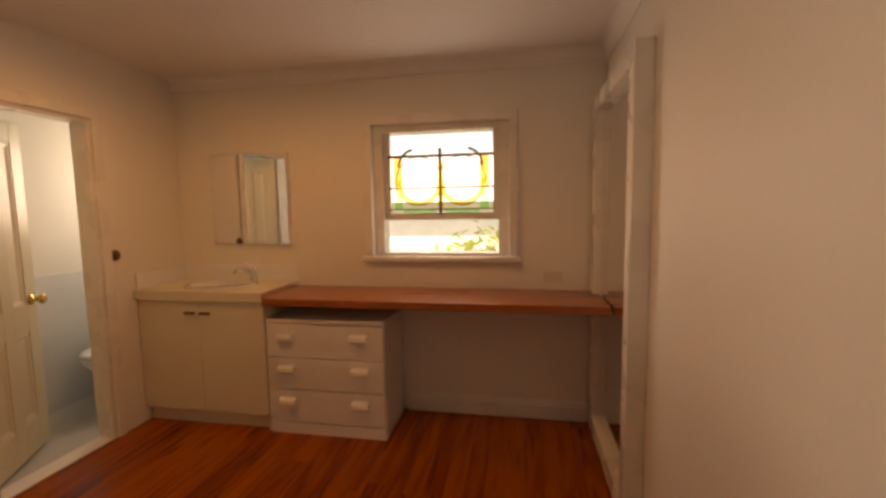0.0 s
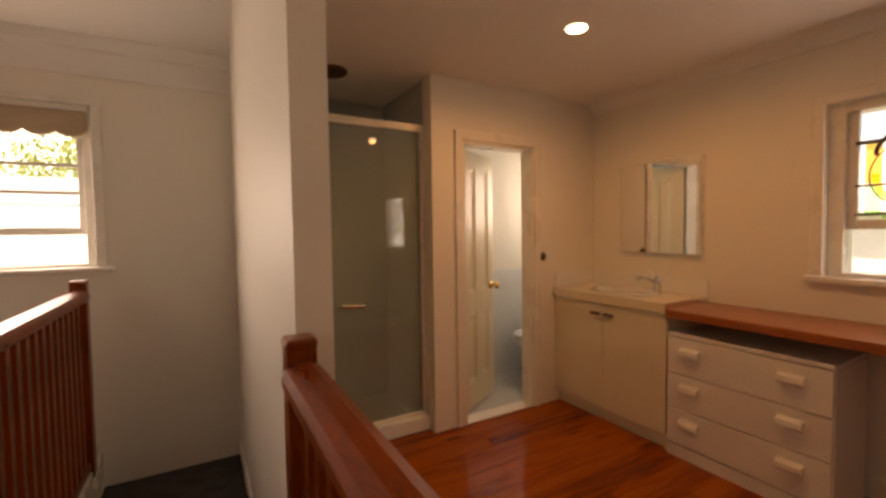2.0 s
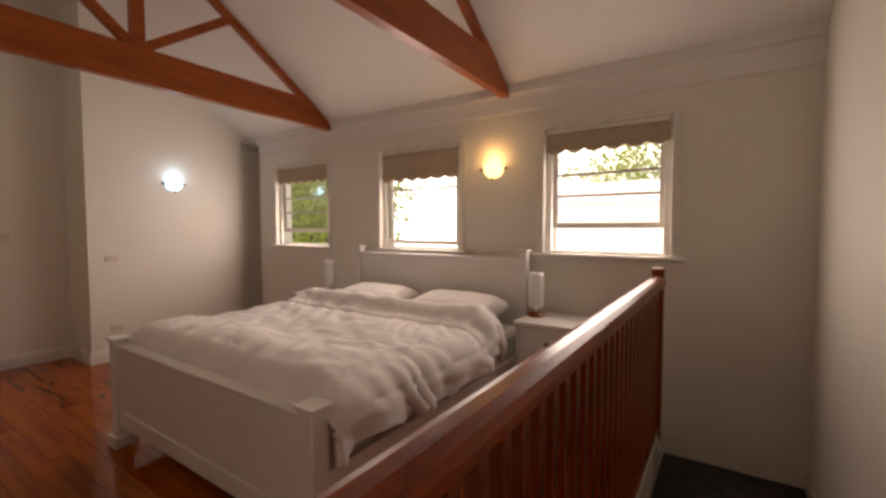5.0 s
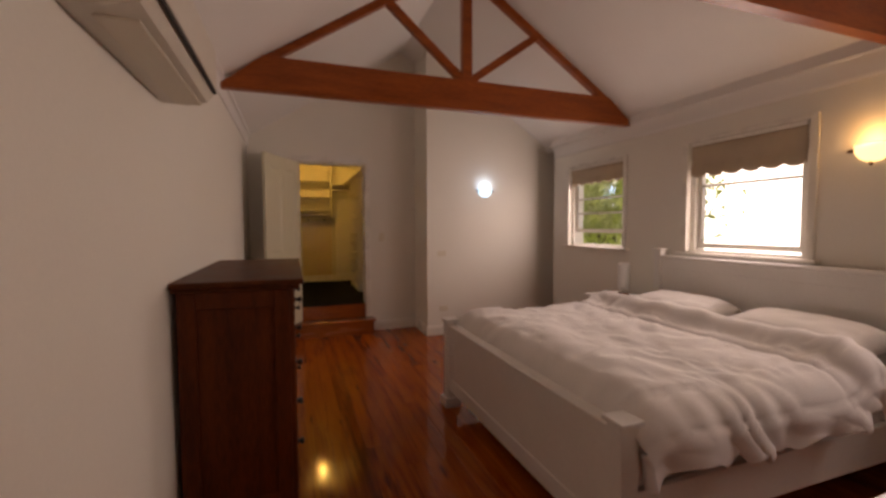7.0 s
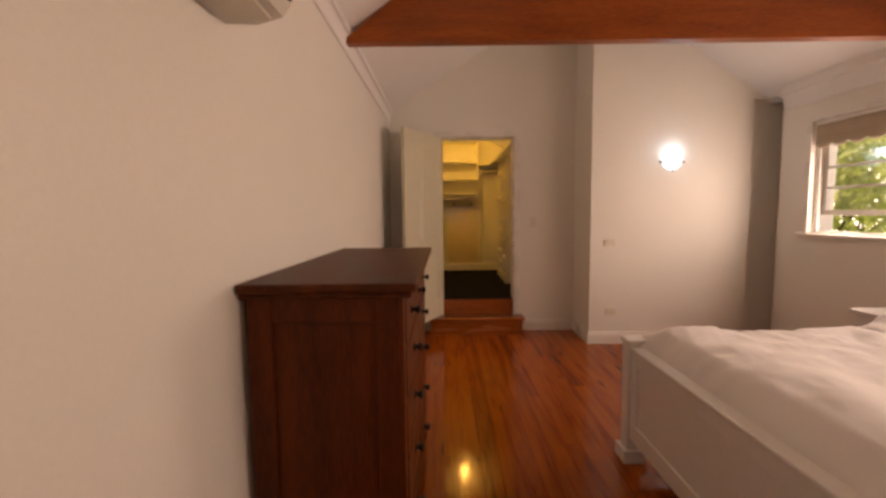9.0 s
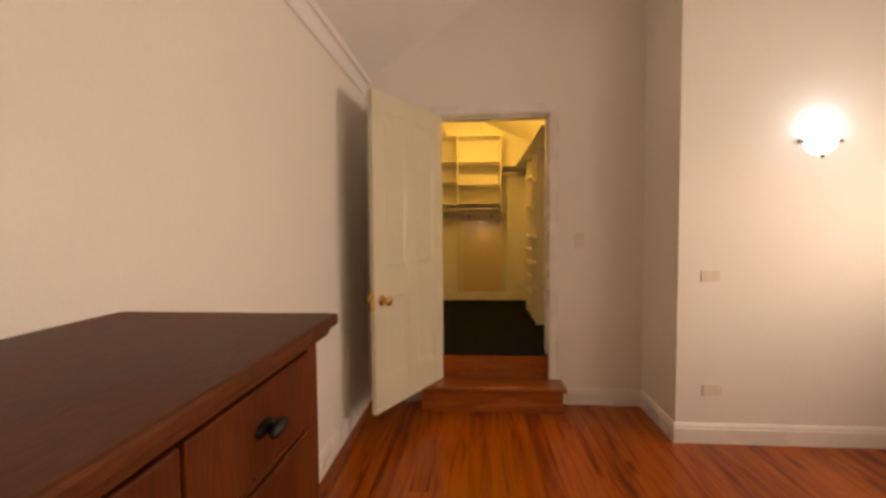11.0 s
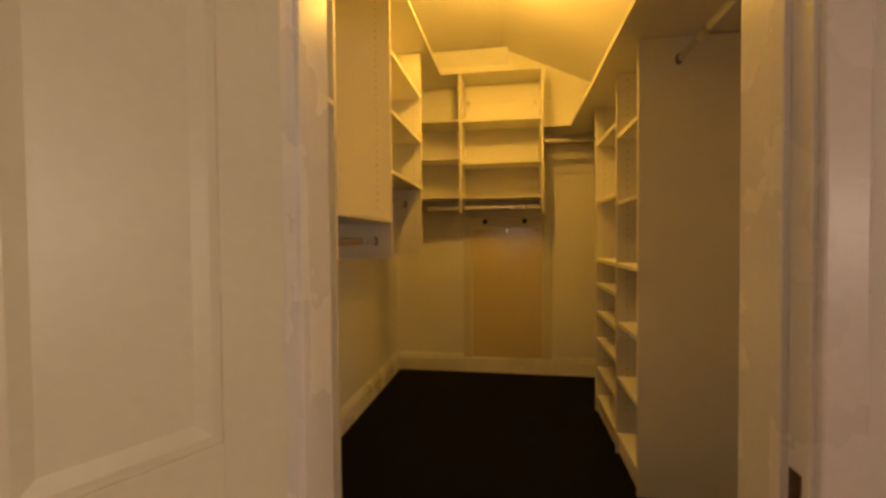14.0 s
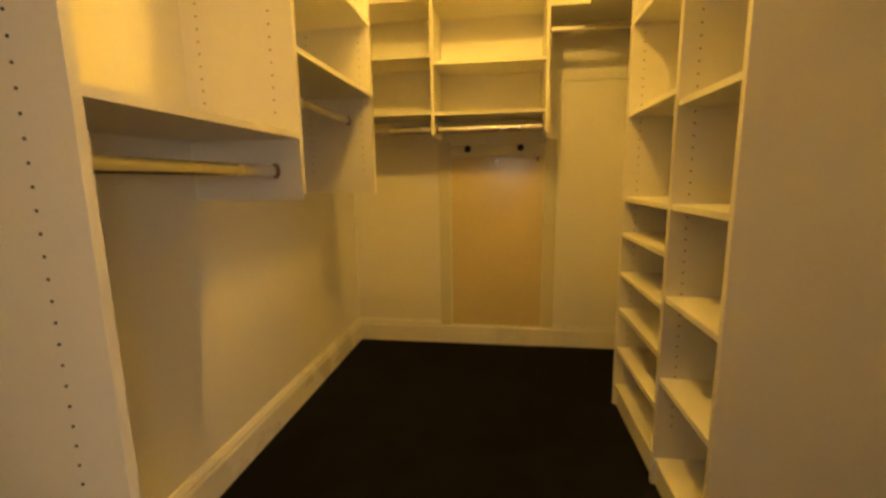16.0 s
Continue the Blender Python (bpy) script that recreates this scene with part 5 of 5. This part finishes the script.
part("gable", box(LX, CE - 0.002, -6.77 - T, -6.77, 1.35, 2.64), MELAMINE, l1)
part("shelf", box(LX, CE - 0.002, -6.77, -6.11 - T, 1.525, 1.525 + T), MELAMINE, l1)
part("back", box(CE - 0.010, CE - 0.002, -6.77, -6.11 - T, 1.525 + T, 2.64), MELAMINE, l1)
pm = bmesh.new()
pins(pm, "y", -6.77, 1, (LX + 0.07, CE - 0.06), 1.60, 2.60)
part("pin_hole_dots", pm, GAP_SHADE, l1)["kind"] = "stuff"
rod(l1, (0.685, -6.11 - T, 1.435), (0.685, -6.77, 1.435))
l2 = thing("wardrobe_unit", (0.78, -7.1, 1.35), "white melamine shelf bay over a hanging rod", "wardrobe", "dressing room units")
part("gable", box(LX, CE - 0.002, -7.47 - T, -7.47, 1.35, 2.64), MELAMINE, l2)
for z in (1.765, 2.06, 2.35):
    part("shelf", box(LX, CE - 0.002, -7.47, -6.77 - T, z, z + T), MELAMINE, l2)
pm = bmesh.new()
pins(pm, "y", -7.47, 1, (LX + 0.05, CE - 0.06), 1.45, 2.60)
part("pin_hole_dots", pm, GAP_SHADE, l2)["kind"] = "stuff"
rod(l2, (0.715, -6.77 - T, 1.67), (0.715, -7.47, 1.67))
te = thing("top_shelf", (0.75, -6.9, 2.642), "white melamine top shelf above the units", "shelf", "dressing room top shelves")
part("board", box(0.54, CE - 0.002, CS + 0.002, -5.70, 2.642, 2.642 + T), MELAMINE, te)
part("board_back", box(-0.205, 0.54, CS + 0.002, -7.862, 2.642, 2.642 + T), MELAMINE, te)

# back wall unit
cu = thing("wardrobe_unit", (0.2, -8.0, 1.63), "white melamine wall shelves with a rod below", "wardrobe", "dressing room units")
CF = -7.867
for x in (0.40, -0.187):
    part("gable", box(x - T / 2, x + T / 2, CS + 0.002, CF, 1.635, 2.64), MELAMINE, cu)
for z in (1.745, 1.995, 2.30):
    part("shelf", box(-0.187 + T / 2, 0.40 - T / 2, CS + 0.002, CF, z - T / 2, z + T / 2), MELAMINE, cu)
for z in (1.75, 2.035, 2.31):
    part("shelf", box(0.40 + T / 2, CE - 0.002, CS + 0.002, CF, z - T / 2, z + T / 2), MELAMINE, cu)
for x in (0.36, -0.15):
    part("bracket", box(x - 0.008, x + 0.008, CS + 0.004, CS + 0.09, 2.47, 2.50, 0.002), CHROME, cu)
part("batten", box(-0.187 + T / 2, 0.40 - T / 2, CS + 0.002, CS + 0.014, 2.50, 2.64), MELAMINE, cu)
rod(cu, (-0.187 + T / 2, -7.93, 1.67), (0.40 - T / 2, -7.93, 1.67))
rod(cu, (0.40 + T / 2, -7.93, 1.67), (CE - 0.002, -7.93, 1.67))

# west side
RX = -0.472
r = thing("shelf_tower", (-0.66, -7.0, CLOSET_Z), "tall white melamine tower of open shelves and shoe slots", "shelves")
for y0, y1 in ((-6.585 - T, -6.585), (-6.955 - T / 2, -6.955 + T / 2), (-7.48, -7.48 + T)):
    part("gable", box(CW + 0.002, RX, y0, y1, CLOSET_Z, 2.228), MELAMINE, r)
for z in (0.475, 0.755, 1.025, 1.31, 1.61, 1.93):
    part("shelf", box(CW + 0.002, RX - 0.004, -6.955 + T / 2, -6.585 - T, z - T / 2, z + T / 2), MELAMINE, r)
for z in (0.475, 0.650, 0.829, 0.990, 1.160, 1.31, 1.65, 2.0):
    part("shelf", box(CW + 0.002, RX - 0.004, -7.48 + T, -6.955 - T / 2, z - T / 2, z + T / 2), MELAMINE, r)
for a0, a1 in ((-6.955 + T / 2, -6.585 - T), (-7.48 + T, -6.955 - T / 2)):
    part("kickboard", box(RX - 0.03, RX - 0.014, a0, a1, CLOSET_Z, 0.464), MELAMINE, r)
pm = bmesh.new()
pins(pm, "y", -7.48 + T, 1, (RX - 0.05, CW + 0.08), 0.6, 2.2)
pins(pm, "y", -6.955 + T / 2, 1, (RX - 0.05, CW + 0.08), 0.6, 2.2)
part("pin_hole_dots", pm, GAP_SHADE, r)["kind"] = "stuff"
tw = thing("top_shelf", (-0.6, -6.9, 2.23), "white melamine top shelf above the units", "shelf", "dressing room top shelves")
part("board", box(CW + 0.002, -0.38, CS + 0.002, S - 0.20, 2.23, 2.23 + T), MELAMINE, tw)
part("board_back", box(-0.38, -0.187 - T / 2, CS + 0.002, CF, 2.23, 2.23 + T), MELAMINE, tw)
rw = thing("rod_set", (-0.6, -6.1, 2.1), "chrome hanging rods under the top shelf", "hanging rod")
rod(rw, (-0.62, -6.585, 2.14), (-0.62, S - 0.20, 2.14))
rod(rw, (-0.187 - T / 2, -7.93, 2.14), (CW + 0.002, -7.93, 2.14))
part("cleat", box(CW + 0.002, -0.30, CS + 0.002, CS + 0.02, 1.93, 1.97), MELAMINE, rw)
part("side_panel", box(CW + 0.10, -0.30, CS + 0.002, CS + 0.012, 0.525, 1.93), MELAMINE, rw)

bu = thing("pendant_bulb", (0.12, -6.95, 2.6), "bare glowing bulb on a short ceiling pendant", "bulb")
part("rose", smooth(lathe(bmesh.new(), [(0.045, 2.92), (0.045, 2.905), (0.02, 2.89), (0.0, 2.888)], Matrix.Translation((0.12, -6.95, 0)), 20)), CERAMIC, bu)
part("cord", cyl(bmesh.new(), 0.004, (0.12, -6.95, 2.89), (0.12, -6.95, 2.87), seg=8), CERAMIC, bu)
part("socket", cyl(bmesh.new(), 0.018, (0.12, -6.95, 2.87), (0.12, -6.95, 2.835), seg=16), CERAMIC, bu)
part("bulb", smooth(lathe(bmesh.new(), [(0.014, 2.836), (0.022, 2.81), (0.030, 2.78), (0.028, 2.755), (0.015, 2.738), (0.0, 2.734)], Matrix.Translation((0.12, -6.95, 0)), 20)), BULB_GLOW, bu, "glowing bulb")

# ---------------------------------------------------------------- outside
structure("ground", box(-400, 400, -400, 400, -3.4, -3.0), GRASS, "sunlit dry lawn reaching to the horizon")
# pale house whose whitened colour fills the lower west windows with glare
nb = thing("neighbour_house", (-13, -1, -3), "neighbouring house with a low roof, whitened for window glare", "house")
part("wall", box(-17, -11, -5.0, 7.0, -3.0, 2.05), BRICKW, nb)
part("roof", prism(bmesh.new(), [(-17.1, 2.05), (-10.97, 2.05), (-14, 2.9)], "y", -5.4, 7.4), ROOF, nb)
# second house is added, to whiten the view from the ensuite window
nb = thing("neighbour_house", (0, 12, -3), "neighbouring house with a low roof, whitened for window glare", "house")
part("wall", box(-7, 6, 10, 15, -3.0, 1.6), BRICKW, nb)
part("roof", prism(bmesh.new(), [(9.6, 1.6), (15.4, 1.6), (12.5, 2.9)], "x", -7.4, 6.4), ROOF, nb)


def tree(x, y, h, rad, n, label, seed):
    rnd = random.Random(seed)
    t = thing("tree", (x, y, -3.0), label, "tree", "garden trees")
    bm = bmesh.new()
    top = Vector((x, y, -3.0 + h))
    cyl(bm, 0.14, (x, y, -3.0), (x, y, -3.0 + h * 0.55), 0.08, 10)
    tips = []
    for k in range(9):
        a, e = rnd.uniform(0, 6.28), rnd.uniform(0.3, 1.0)
        p0 = Vector((x, y, -3.0 + h * rnd.uniform(0.35, 0.55)))
        p1 = p0 + Vector((math.cos(a) * rad * 0.6, math.sin(a) * rad * 0.6, h * 0.35 * e))
        cyl(bm, 0.05, p0, p1, 0.015, 7)
        tips.append(p1)
    part("trunk", bm, BARK, t)
    co, fa = [], []
    centres = [p_ + Vector((rnd.gauss(0, 0.3), rnd.gauss(0, 0.3), rnd.gauss(0, 0.3))) for p_ in tips for _ in range(3)]
    for i in range(n):
        c = rnd.choice(centres)
        p_ = c + Vector((rnd.gauss(0, 1), rnd.gauss(0, 1), rnd.gauss(0, 0.8))) * rad * 0.24
        q = Euler((rnd.uniform(-1, 1), rnd.uniform(-1, 1), rnd.uniform(0, 6.28))).to_matrix()
        l_, w_ = rnd.uniform(0.10, 0.17), rnd.uniform(0.03, 0.05)
        b0 = len(co)
        for v_ in ((-l_, 0, 0), (0, -w_, 0.01), (l_, 0, -0.02), (0, w_, 0.01)):
            co.append(p_ + q @ Vector(v_))
        fa.append((b0, b0 + 1, b0 + 2, b0 + 3))
    me = bpy.data.meshes.new("crown")
    o_ = Vector((x, y, -3.0))
    me.from_pydata([tuple(c - o_) for c in co], [], fa)
    me.materials.append(LEAF)
    cr = new("crown", me)
    cr.parent = t


tree(-6.6, -8.9, 7.6, 2.3, 5000, "leafy green garden tree close to the window", 1)
tree(-8.6, -9.8, 7.4, 2.3, 4000, "leafy green garden tree", 2)
tree(-19.5, -3.6, 9.0, 3.2, 5000, "leafy green garden tree behind the house", 3)
tree(-19.5, 1.8, 8.6, 3.2, 5000, "leafy green garden tree behind the house", 4)
tree(1.5, 8.4, 5.0, 1.5, 1000, "small leafy garden tree beside the house", 5)
tree(-0.6, 8.8, 4.1, 1.3, 800, "low leafy garden tree outside the ensuite", 6)

# added glowing sheet that stands in for overexposed sky and distance
structure("backdrop", box(-62.0, -61.5, -70, 70, -6, 26), GLOW_BACKDROP, "glowing pale sheet added as overexposed distance")

# ---------------------------------------------------------------- floor boards
rb = random.Random(7)


def plank_mesh(wd, ln):
    bm = box(-wd / 2, wd / 2, -ln / 2, ln / 2, -0.021, 0.0)
    es = [e for e in bm.edges if all(v.co.z > -0.001 for v in e.verts)]
    bmesh.ops.bevel(bm, geom=es, offset=0.0009, segments=1, profile=0.5, affect='EDGES')
    return mesh_of("plank", bm, FLOOR)


def boards(x0, x1, y0, y1, wd):
    n = round((x1 - x0) / wd)
    wd = (x1 - x0) / n
    for i in range(n):
        x = x0 + wd * (i + 0.5)
        cuts = [y0]
        y = y0 + rb.uniform(1.2, 5.0)
        while y < y1 - 0.6:
            cuts.append(y)
            y += rb.uniform(3.2, 5.2)
        cuts.append(y1)
        for a_, b_ in zip(cuts, cuts[1:]):
            o_ = new("plank", plank_mesh(wd - 0.0010, b_ - a_ - 0.0012))
            o_.parent = floor_ob
            o_.location = (x, (a_ + b_) / 2, rb.uniform(-0.0004, 0.0004))


boards(W, E, S, WELL_Y - 0.004, 0.104)
boards(WELL_X, E, WELL_Y - 0.003, STAIR_Y + 0.1, 0.104)
boards(-2.14, E, STAIR_Y + 0.1, N, 0.104)

# ---------------------------------------------------------------- shower tiles
bm_t = box(-0.0985, 0.0985, -0.003, 0.003, -0.0985, 0.0985, 0.0015)
tile_me = mesh_of("tile", bm_t, SHOWER)
for k in range(10):
    z = 0.12 + 0.2 * k
    for i in range(5):
        o_ = new("tile", tile_me)
        o_.parent, o_.location, o_.rotation_euler = shower_back, (W + 0.014, 1.130 + 0.2 * i, z), (0, 0, math.pi / 2)
    for i in range(3):
        o_ = new("tile", tile_me)
        o_.parent, o_.location = shower_side, (W + 0.125 + 0.2 * i, 2.058, z)
